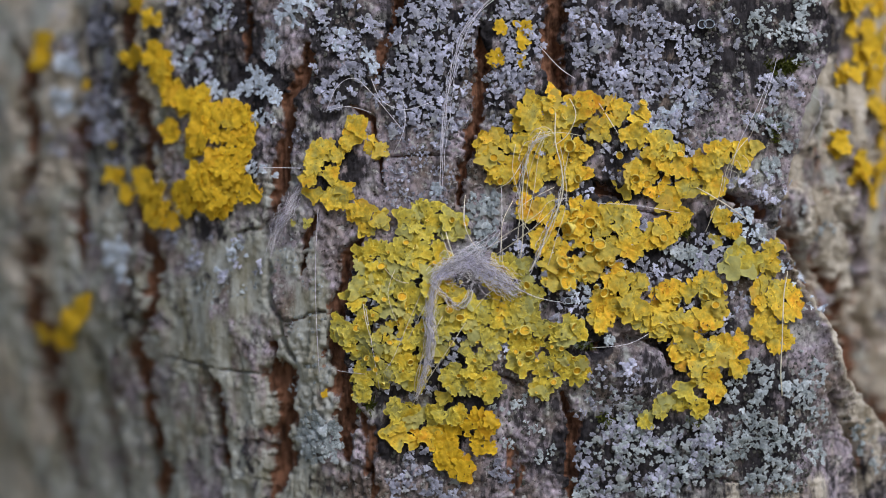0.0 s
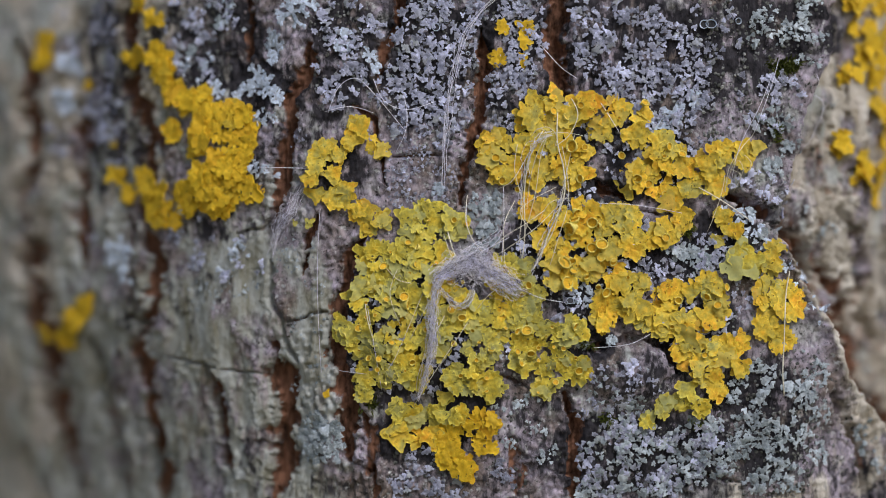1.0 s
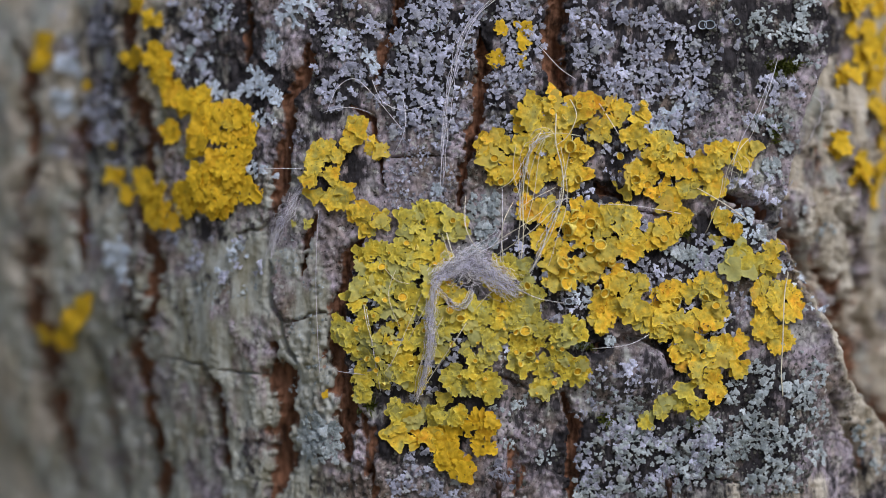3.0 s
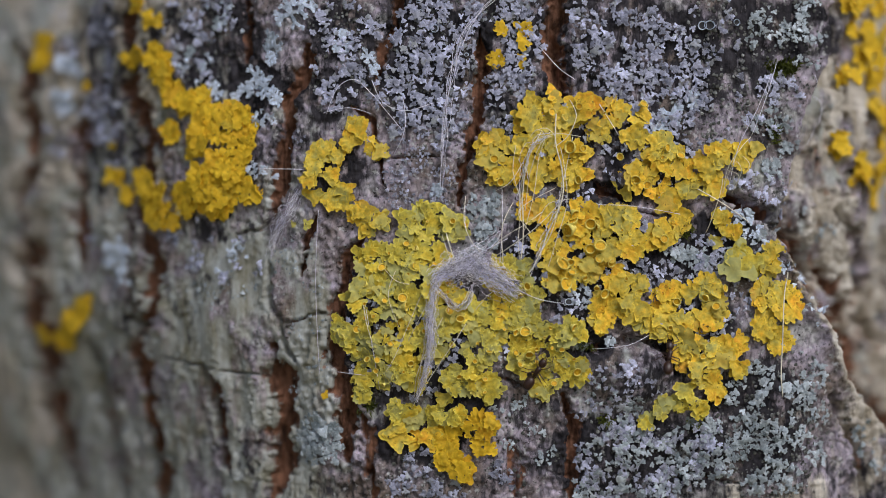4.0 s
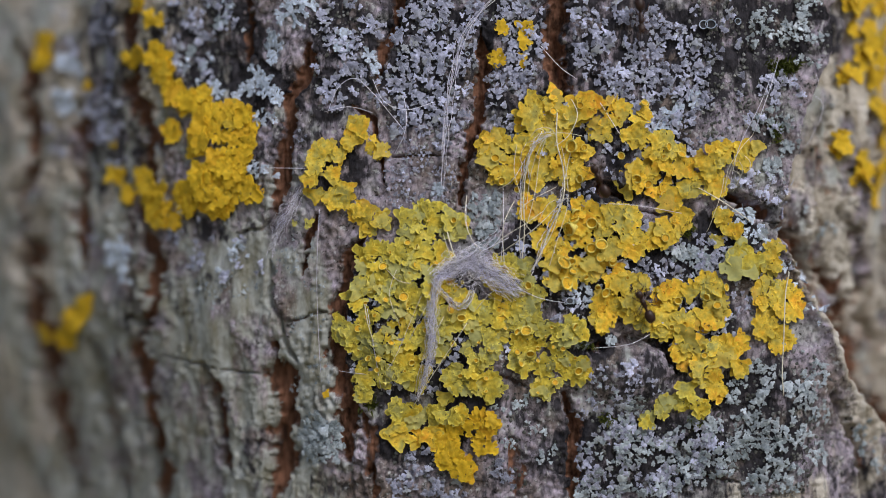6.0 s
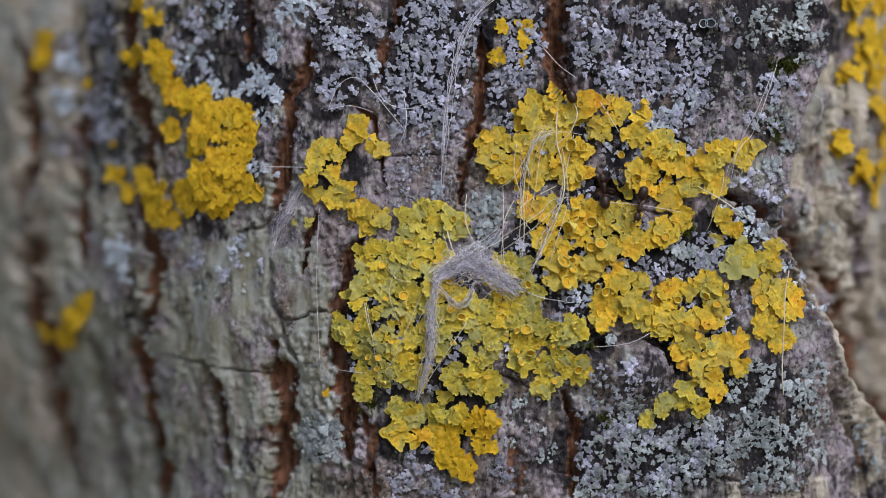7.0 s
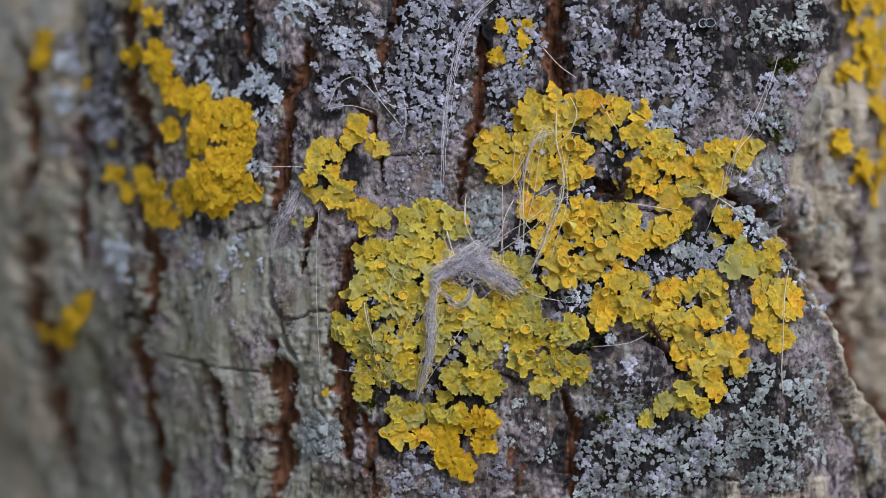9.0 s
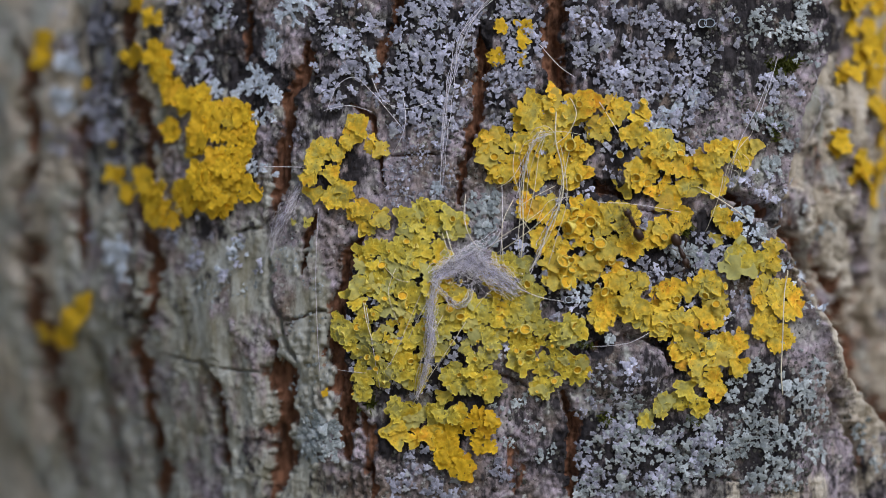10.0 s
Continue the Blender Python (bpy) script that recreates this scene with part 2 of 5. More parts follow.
# fissures: width, depth, inner colour, then the line
CRACKS = [
    (2.7, 2.4, 1.0, ((55, 8), (54, 13), (51.8, 18), (50.8, 26), (49.8, 34), (48.5, 38))),
    (0.7, 1.0, 0.3, ((48.5, 38), (46, 40.5), (42, 41.2))),
    (1.9, 2.0, 0.8, ((43.5, -2), (44, 5), (43.6, 11))),
    (3.3, 2.6, 1.0, ((24.5, -2), (23.8, 15), (26, 22), (26, 30), (25.5, 40), (26.7, 47), (27, 53), (25, 60), (26.5, 68), (28.5, 77), (29.5, 90))),
    (2.2, 2.0, 1.0, ((70.8, -1), (69.5, 5), (67.3, 9), (67, 15))),
    (1.1, 1.4, 0.8, ((62.5, 18.6), (66, 21), (67.5, 28), (68.2, 34))),
    (2.5, 2.2, 1.0, ((85.3, 5), (86, 12), (85, 20), (83, 27), (81.5, 36))),
    (3.6, 2.4, 1.0, ((99.5, -2), (98, 7), (99, 13), (100.5, 17))),
    (0.5, 1.6, 0.5, ((69, 28), (72, 27.7), (75, 27.3), (81, 27.2))),
    (1.6, 1.8, 1.0, ((56.5, 38), (54, 43), (53.8, 48.5))),
    (3.0, 2.2, 1.0, ((64.5, 42), (61.5, 48), (60, 54), (60, 64), (61.5, 72), (62, 82))),
    (0.8, 1.4, 0.2, ((47.5, 46), (48, 53), (49.5, 57), (50.5, 60), (52.5, 64))),
    (0.5, 1.4, 0.5, ((51, 57), (55, 55.4), (58.5, 55.2))),
    (3.6, 2.6, 1.0, ((48.2, 61), (49, 66), (50.5, 72), (50, 80), (48.5, 90))),
    (0.45, 1.2, 0.45, ((28, 63), (36, 65), (42, 66), (47.5, 66.5))),
    (1.9, 3.0, 0.75, ((36, 65), (37.5, 68.5), (39, 72), (39.2, 77), (41, 84))),
    (2.0, 1.8, 1.0, ((100, 70), (101.5, 76), (101, 83), (102, 90))),
    (0.5, 1.3, 0.5, ((87, 66), (92, 68), (94, 69))),
    (0.5, 1.0, 0.2, ((94.5, 81), (97, 83.5), (100.5, 84.5))),
    (0.6, 1.0, 0.3, ((61, 81.5), (66, 84))),
    (1.6, 1.4, 0.9, ((66, 83), (66.5, 90))),
    (3.6, 3.0, 1.0, ((4.5, 8), (6, 18), (6.5, 26), (5, 35))),
    (5.0, 4.2, 0.8, ((3.5, 33), (5, 45), (6, 55), (7.5, 64), (9, 72), (11.5, 80), (15, 90))),
    (3.0, 2.4, 0.8, ((14, 18), (15, 30), (14, 40), (15, 48))),
    (2.2, 2.6, 0.45, ((16, 60), (18, 66), (19, 74), (20.5, 80), (23, 90))),
    (2.4, 2.4, 0.4, ((23.6, 50), (24.2, 56), (25, 60))),
    (1.6, 1.8, 0.2, ((24.5, 74), (26.5, 80), (28, 84))),
    (3.2, 6.0, 1.0, ((129.5, 34.8), (133.2, 36.5), (136.3, 38.6), (138, 41.5))),
    (2.0, 2.5, 0.6, ((139.5, 41), (142, 45), (144.5, 49.5))),
    (4.4, 3.0, 1.0, ((146.4, 47.5), (147.6, 50), (149.6, 54.5), (151.2, 60), (153.4, 66), (156.4, 72), (160.4, 79))),
    (1.8, 2.8, 0.7, ((156, 16), (154, 26), (151, 34))),
    (2.0, 3.0, 0.5, ((149, 37), (153, 46), (154, 54), (158, 62))),
    (2.0, 3.0, 0.6, ((158, 40), (161, 60), (163, 88))),
    (1.8, 2.6, 0.4, ((147, 70), (152, 78), (155, 90))),
    (1.0, 1.8, 0.3, ((120.5, 78), (119.2, 83), (121, 89))),
    (0.9, 1.6, 0.5, ((120, 84), (125, 84.5), (131, 85.4))),
    (3.2, 3.6, 0.7, ((104.5, 31.5), (107, 33.5), (110, 34.5))),
    # shadow edge of the knob, shaped and tinted like a fissure
    (1.7, 2.4, 0.3, ((103, 62), (107, 61.3), (112, 60), (117, 61), (120, 66))),
    (3.6, 1.0, 0.6, ((90, 78), (92, 84), (91, 88))),
    (2.4, 1.5, 0.7, ((64, 73), (66, 78), (65.5, 84))),
    (1.0, 1.4, 0.2, ((112, 46), (115, 48), (117, 50), (115, 53))),
    (0.8, 1.0, 0.5, ((108, 36.5), (113, 37), (118, 38.5))),
]
# knobs and plates that stand proud: place, half width, half height, height
KNOBS = ((111, 66, 9, 6, 2.4), (75, 57, 16, 14, 1.0), (104, 44, 16, 12, 1.2), (39, 57, 9, 7, 0.8), (130, 50, 10, 12, 0.8),
         (76, 26, 7, 9, 0.7), (58, 70, 6, 9, 0.5), (118, 27, 12, 10, 0.9), (93, 20, 6, 12, 0.6))
# dark crust of dead lichen, and shade painted into gaps, hollows and the far left: place, half width, half height
CRUST_SHADE = ((75, 9, 9, 14), (92, 9, 7, 14), (110, 8, 14, 12, 0.85), (125, 10, 7, 10, 0.85), (119, 16, 9, 8, 0.7), (61, 10, 7, 11, 0.85), (112, 81, 18, 8), (134, 74, 9, 11), (136, 24, 4, 6, 0.6),
         (104, 53, 4, 4), (120, 45, 8, 5), (40, 8, 8, 10, 0.75), (142, 5, 7, 6), (80, 70, 9, 5), (107, 33, 5, 4), (103, 61, 6, 3), (72, 58, 12, 14),
         (102, 45, 14, 10), (97, 25, 9, 8), (114, 27, 8, 8), (123, 58, 7, 9), (47, 15, 6, 5), (60, 30, 5, 5), (132, 45, 5, 4), (111, 66.5, 9, 5, 0.62), (82, 85, 14, 5, 0.5), (55, 85, 8, 6, 0.45), (93, 79, 6, 7, 0.35), (96, 74, 5, 4, 0.6), (133, 6, 6, 8, 0.8), (133, 33, 6, 4, 0.2), (75, 78, 9, 5), (128, 42, 7, 5), (9, 72, 9, 20, 0.35), (45, 87, 22, 8, 0.3), (72, 86, 20, 6, 0.35), (134, 13.5, 6, 4, 0.8), (150, 87, 12, 6, 0.55), (127, 87.5, 9, 3, 0.55), (20, 76, 6, 14, 0.25), (5, 25, 5, 25, 0.3), (19, 10, 6, 12, 0.72), (20, 27, 5, 9, 0.65), (33, 8, 6, 9, 0.75), (47, 26, 3, 9, 0.6), (52, 21, 7, 7, 0.7), (57.5, 17.5, 5, 4, 0.9), (43, 17, 6, 6, 0.75), (38, 51, 5, 3, 0.5), (33, 80, 6, 4, 0.4), (45, 79, 3, 6, 0.45), (32, 57, 3, 4, 0.4), (37, 40, 8, 3, 0.6), (24, 56, 3, 8, 0.5))
RIDGE = ((148, -5), (147, 9), (143.5, 19), (140.5, 30), (138.3, 37), (137.6, 41.5), (140, 46.5), (143, 51.5), (145.6, 55.5), (147.8, 60), (150, 65.5), (153, 71), (157, 76), (161, 81), (170, 93))


def segments(line, a, b):
    """Distance from a line of points."""
    best = np.full(a.shape, 1e9)
    for (x0, y0), (x1, y1) in zip(line[:-1], line[1:]):
        dx, dy = x1 - x0, y1 - y0
        k = np.clip(((a - x0) * dx + (b - y0) * dy) / (dx * dx + dy * dy), 0, 1)
        best = np.minimum(best, np.hypot(a - x0 - k * dx, b - y0 - k * dy))
    return best


def smooth01(v):
    v = np.clip(v, 0, 1)
    return v * v * (3 - 2 * v)


def relief(p, a, b, crack=1.0, rough=1.0):
    """Height of the bark over the round trunk, in mm, and how far inner bark, algae, and dark crust with painted shade
    show.
    """
    q = p * np.array([1, 1, 0.5])
    wa = a + 0.5 * vnoise(p, 0.22, 3) + 0.45 * vnoise(p, 0.8, 4)
    wb = b + 0.4 * vnoise(p, 0.22, 5)
    out = 1.1 * vnoise(q, 0.09, 1) + 0.55 * vnoise(q, 0.25, 2)
    if rough > 0:
        rough = rough * (1 - 0.8 * smooth01((60 - a) / 10) * smooth01((b - 38) / 8))
        out = out + rough * (0.34 * np.abs(vnoise(q, 0.55, 6)) + 0.22 * vnoise(p, 1.3, 7) + 0.13 * vnoise(p, 2.6, 8))
        out = out - rough * 0.35 * smooth01(1 - np.abs(vnoise(q, 0.33, 12)) / 0.06)
    inside = smooth01((b + 12) / 6) * smooth01((100 - b) / 6) * smooth01((a + 18) / 6) * smooth01((172 - a) / 6)
    edge_a = np.interp(b, [v[1] for v in RIDGE], [v[0] for v in RIDGE])
    drop = inside * (6.0 + 3.5 * smooth01((b - 36) / 12)) * smooth01((wa - edge_a + 0.5) / 3.5)
    out = out - drop
    past = smooth01((wa - edge_a) / 4.0)
    wa = wa - 0.7 * drop * past              # the sunken bark lies further in
    sunk = inside * (4.5 * smooth01((b - 40) / 48) * smooth01((64 - a) / 50) + 3.2 * smooth01((b - 54) / 40) * smooth01((140 - a) / 20))
    out = out - sunk                         # the trunk draws in below, most on its shaded side
    wa = wa + sunk * np.clip((78.4 - a) / 70, -0.7, 0.8)
    inner = np.zeros(a.shape)
    fibre = vnoise(p * np.array([1, 1, 0.13]), 1.6, 17)
    ragged = np.clip(0.85 + 0.55 * vnoise(p, 0.35, 15) + 0.40 * vnoise(p, 1.0, 16) + 0.3 * vnoise(p, 2.4, 18), 0.2, 1.7)
    for w, depth, tone, line in CRACKS:
        xs, ys = [v[0] for v in line], [v[1] for v in line]
        near = (wa > min(xs) - 2 * w - 1) & (wa < max(xs) + 2 * w + 1) & (wb > min(ys) - 2 * w - 1) & (wb < max(ys) + 2 * w + 1)
        if near.any():
            ends = np.minimum(np.hypot(wa[near] - xs[0], wb[near] - ys[0]), np.hypot(wa[near] - xs[-1], wb[near] - ys[-1]))
            d = segments(line, wa[near], wb[near]) / ragged[near] / np.clip(0.3 + ends / (2.2 * w + 1.0), 0.3, 1)
            cut = smooth01(1.35 - d / (0.62 * w))
            out[near] -= crack * depth * cut
            out[near] += crack * 0.25 * min(w, 2) * np.exp(-((d / w - 1.3) / 0.5) ** 2)
            out[near] += crack * 0.35 * cut * fibre[near] * min(w, 2)
            inner[near] = np.maximum(inner[near], tone * cut)
    for ka, kb, kw, kh, up in KNOBS:
        out += up * smooth01(1.25 - np.hypot((wa - ka) / kw, (wb - kb) / kh))
    far = 1 - inside
    ridged = smooth01(1 - np.abs(vnoise(p * np.array([1, 1, 0.22]), 0.06, 9)) / 0.22)
    out = out - far * 3.0 * ridged
    inner = np.maximum(inner, far * ridged)
    band = inside * past * np.exp(-((wa - edge_a - 1.0) / 1.6) ** 2) * smooth01((b - 34) / 6)
    inner = np.maximum(inner, 0.55 * band)
    out = out + inside * smooth01((a - edge_a) / 3) * (1.3 * vnoise(q, 0.16, 21) + 0.8 * vnoise(q, 0.4, 22))
    out = out + inside * 0.9 * np.exp(-((wa - edge_a + 1.0) / 1.1) ** 2) * smooth01((b - 34) / 4) * (1 - past)
    rusty = smooth01(0.42 + 2.4 * vnoise(p * np.array([1, 1, 0.5]), 0.26, 26) + 0.8 * vnoise(p, 0.8, 27)) * past * inside
    inner = np.maximum(inner, 0.24 * rusty)
    out = out - 1.5 * rusty
    # dark crust together with painted shade under lobes and on the left side
    crust_shade = np.zeros(a.shape)
    for ca, cb, cw, ch, *much in CRUST_SHADE:
        crust_shade = np.maximum(crust_shade, (much or [1.0])[0] * smooth01(2.1 - 1.5 * np.hypot((wa - ca) / cw, (wb - cb) / ch)))
    crust_shade = np.maximum(crust_shade, 0.14 * rusty)
    crust_shade = crust_shade * np.clip(0.72 + 0.35 * vnoise(p, 0.3, 13) + 0.25 * vnoise(p, 0.9, 14), 0, 1)
    algae = smooth01((34 - a) / 40) * 0.42 + 0.30 * vnoise(p, 0.08, 10) + 0.2 * vnoise(p, 0.4, 11)
    algae += (0.30 + 0.35 * vnoise(p, 0.25, 25)) * np.exp(-((a - 38) / 14) ** 2 - ((b - 54) / 10) ** 2) + 0.3 * np.exp(-((a - 54) / 4) ** 2 - ((b - 52) / 7) ** 2)
    algae += (0.18 + 0.22 * smooth01((b - 30) / 30) + 0.35 * vnoise(p, 0.15, 33)) * smooth01((66 - a) / 10)
    algae += (0.25 + 0.5 * vnoise(p, 0.2, 34)) * smooth01((40 - a) / 12) * smooth01((46 - b) / 12)
    algae += 0.55 * np.exp(-((a - 134) / 6) ** 2 - ((b - 31) / 4) ** 2)
    algae += 0.22 * smooth01((b - 66) / 8) * smooth01((104 - a) / 8)
    algae += (0.22 + 0.35 * vnoise(p, 0.3, 28)) * inside * past
    tan = (0.62 + 0.6 * vnoise(p, 0.22, 29)) * inside * past + (0.30 + 0.6 * vnoise(p, 0.12, 30)) * smooth01((20 - a) / 14) + (0.25 + 0.7 * vnoise(p, 0.2, 35)) * smooth01((40 - a) / 12) * smooth01((50 - b) / 12)
    tan += (0.30 + 0.5 * vnoise(p, 0.2, 31)) * smooth01((a - 124) / 8) * smooth01((b - 60) / 8) * inside
    tan += 0.65 * inside * (1 - past) * np.exp(-((wa - edge_a + 0.5) / 0.8) ** 2) * smooth01((b - 40) / 5)
    return out, inner, np.clip(algae, 0, 1), crust_shade, np.clip(tan, 0, 1)


def on_bark(a, b, crack=0.35, rough=0.4, lift=0.0):
    """Places in metres on the trunk's face."""
    a, b = np.asarray(a, float), np.asarray(b, float)
    ca, cb = a, b
    for step in range(3):
        th = np.interp(ca - 78.4, CHART_S, CHART_TH)
        x, y = round_trunk(th)
        p = np.stack([x, y, (44.1 - cb) * (314 + y) / 314], -1)
        h = relief(p, ca, cb, crack, rough)[0] + lift
        q = p + h[..., None] * np.stack([np.sin(th), -np.cos(th), 0 * th], -1)
        ca = ca + 0.8 * (a - 78.4 - q[..., 0] * 314 / (314 + q[..., 1]))
        cb = cb + 0.8 * (b - 44.1 + q[..., 2] * 314 / (314 + q[..., 1]))
    return q * MM + np.array([0, 0, HEIGHT])


def frames_on(a, b, lift, heading, soft=1.2):
    """Matrices on the bark: z away from it, x along the heading (radians, 0 to the right, counted to the top)."""
    a, b, heading = np.asarray(a, float), np.asarray(b, float), np.asarray(heading, float)
    o = on_bark(a, b)
    u = on_bark(a + soft, b) - on_bark(a - soft, b)
    v = on_bark(a, b - soft) - on_bark(a, b + soft)
    nz = np.cross(u, v)
    nz /= np.linalg.norm(nz, axis=-1, keepdims=True)
    u /= np.linalg.norm(u, axis=-1, keepdims=True)
    v /= np.linalg.norm(v, axis=-1, keepdims=True)
    nx = u * np.cos(heading)[..., None] + v * np.sin(heading)[..., None]
    nx -= nz * np.sum(nx * nz, -1, keepdims=True)
    nx /= np.linalg.norm(nx, axis=-1, keepdims=True)
    ny = np.cross(nz, nx)
    o = o + nz * (np.asarray(lift, float) * MM)[..., None]
    return [Matrix(((X[0], Y[0], Z[0], P[0]), (X[1], Y[1], Z[1], P[1]), (X[2], Y[2], Z[2], P[2]), (0, 0, 0, 1)))
            for X, Y, Z, P in zip(nx, ny, nz, o)]


# the deep fissures part the bark into plates
SEAMS = (((1.5, 33), (5, 45), (8, 64), (9.5, 90)),
         ((24.5, -2), (23.8, 15), (26, 22), (25.5, 40), (27, 53), (25, 60), (28.5, 77), (29.5, 90)),
         ((55, 8), (51.8, 18), (49.8, 34), (48.5, 38), (47.5, 46), (48, 53), (50, 60), (49, 66), (50.5, 72), (48.5, 90)),
         ((70.5, -1), (67, 12), (66, 21), (68, 34), (64.5, 42), (61.5, 48), (60, 64), (62, 82), (66, 90)),
         ((85.3, 5), (85, 20), (81.5, 36), (88, 50), (95, 65), (100, 70), (101.5, 76), (102, 90)),
         ((99.5, -2), (98, 7), (100.5, 17), (104.5, 31), (110, 35), (134, 37), (139.5, 45), (146, 57), (158, 78), (170, 95)))


def build_trunk():
    fine = [-1.45]
    while fine[-1] < 1.45:
        fine.append(fine[-1] + 0.0028 + 0.0045 * max(0.0, abs(fine[-1] - 0.05) - 0.65))
    th = np.array(fine + list(np.linspace(fine[-1] + 0.05, 2 * math.pi - 1.45, 46, endpoint=False)))
    rows = [-1300, -1000, -700, -450, -300, -220, -160, -120, -90, -75, -65]
    z = np.array(rows + list(np.arange(-58, 58.01, 0.30)) + [-v for v in rows[:0:-1]] + [1300, 2400, 2412, 2418, 2420])
    T, Z = np.meshgrid(th, z)
    x, y = round_trunk(np.where(T > math.pi, T - 2 * math.pi, T))
    flare = 1 + 0.5 * np.clip(-(Z + 800) / 500, 0, 1) ** 2
    flare = flare * np.interp(Z, [1000, 2400, 2412, 2418, 2420], [1, 0.92, 0.85, 0.5, 0.002])
    x, y = X0 + (x - X0) * flare, RAD + (y - RAD) * flare
    p = np.stack([x, y, Z], -1)
    a, b = 78.4 + x * 314 / (314 + y), 44.1 - Z * 314 / (314 + y)
    front = np.cos(T) > 0.05
    a, b = np.where(front, a, 999.0), np.where(front, b, 999.0)
    h, inner, algae, crust_shade, tan = relief(p, a, b)
    h = h * np.clip((2410 - Z) / 300, 0, 1)
    v = (p + h[..., None] * np.stack([np.sin(T), -np.cos(T), 0 * T], -1)) * MM + np.array([0, 0, HEIGHT])
    nz, nt = T.shape
    i = np.arange(nz * nt).reshape(nz, nt)
    j = np.roll(i, -1, 1)
    quads = np.stack([i[:-1], j[:-1], j[1:], i[1:]], -1).reshape(-1, 4)
    wa = a + 0.5 * vnoise(p, 0.22, 3) + 0.45 * vnoise(p, 0.8, 4)
    wb = b + 0.4 * vnoise(p, 0.22, 5)
    plate = np.zeros(a.shape, int)
    for line in SEAMS:
        plate += wa > np.interp(wb, [q[1] for q in line], [q[0] for q in line])
    plate = plate[:-1].reshape(-1)
    trunk = new("tree_trunk")
    trunk.matrix_basis = Matrix.Translation((X0 * MM, RAD * MM, 0))
    v, values = v.reshape(-1, 3) - np.array([X0 * MM, RAD * MM, 0]), (("fissure", inner), ("algae", algae), ("crust_shade", crust_shade), ("tan", tan))
    for k in range(len(SEAMS) + 1):
        own = quads[plate == k]
        used, loops = np.unique(own, return_inverse=True)
        me = bpy.data.meshes.new("bark_plate")
        me.vertices.add(len(used))
        me.vertices.foreach_set("co", v[used].reshape(-1))
        me.loops.add(own.size)
        me.loops.foreach_set("vertex_index", loops.reshape(-1).astype(np.int32))
        me.polygons.add(len(own))
        me.polygons.foreach_set("loop_start", np.arange(0, own.size, 4, dtype=np.int32))
        me.polygons.foreach_set("use_smooth", [True] * len(own))
        for name, val in values:
            at = me.attributes.new(name, "FLOAT", "POINT")
            at.data.foreach_set("value", val.reshape(-1)[used].astype(np.float32))
        me.materials.append(M_BARK)
        me.update(calc_edges=True)
        me.validate()
        part("bark_plate", me, trunk)
    return tagged(trunk, "grey fissured tree trunk with red-brown cracks and lichen growing on it", "tree trunk")


def build_surroundings():
    n = 48
    rings = [0.0, 1, 3, 8, 20, 60, 200, 900]
    verts, faces = [(0, 0, 0)], []
    for r in rings[1:]:
        verts += [(r * math.cos(k * 2 * math.pi / n), r * math.sin(k * 2 * math.pi / n), 0.0) for k in range(n)]
    for k in range(n):
        faces.append((0, 1 + k, 1 + (k + 1) % n))
        for r in range(len(rings) - 2):
            o = 1 + r * n
            faces.append((o + k, o + n + k, o + n + (k + 1) % n, o + (k + 1) % n))
    ground = new("ground", mesh_of("ground", verts, faces, [M_GROUND]))
    tagged(ground, "dry straw-coloured meadow grass round the tree", "ground", kind="structure")
    verts, faces = [], []
    for k in range(33):
        t = radians(20 + 140 * k / 32)
        for j, (r, z) in enumerate(((30, 0.0), (34, 3.5), (40, 7), (48, 9), (60, 10))):
            verts.append((r * math.cos(t), r * math.sin(t), z + 0.5 * math.sin(k * 1.7 + j) * (j > 0)))
    for k in range(32):
        for j in range(4):
            o = 5 * k + j
            faces.append((o, o + 5, o + 6, o + 1))
    bank = new("backdrop", mesh_of("backdrop", verts, faces, [M_GROUND]))
    tagged(bank, "dry grassy bank far behind the tree", "bank", kind="structure")


# ---- yellow lichen ----
rng = np.random.default_rng(7)


def tip_colour(m, colours, low, high):
    """Colour the lobe's rim by the mesh attribute tip: paler pigment, with rim light painted in."""
    nt = m.node_tree
    n, ln = nt.nodes, nt.links.new
    scale = n["Principled BSDF"].inputs["Base Color"].links[0].from_node
    ramp = scale.inputs[0].links[0].from_socket
    at = n.new("ShaderNodeAttribute")
    at.attribute_name = "tip"
    mr = n.new("ShaderNodeMapRange")
    mr.inputs[1].default_value, mr.inputs[2].default_value = low, high
    ln(at.outputs["Fac"], mr.inputs[0])
    mix = n.new("ShaderNodeMix")
    mix.data_type = "RGBA"
    ln(mr.outputs[0], mix.inputs["Factor"])
    ln(ramp, mix.inputs["A"])
    mix.inputs["B"].default_value = (*colours, 1)
    ln(mix.outputs["Result"], scale.inputs[0])


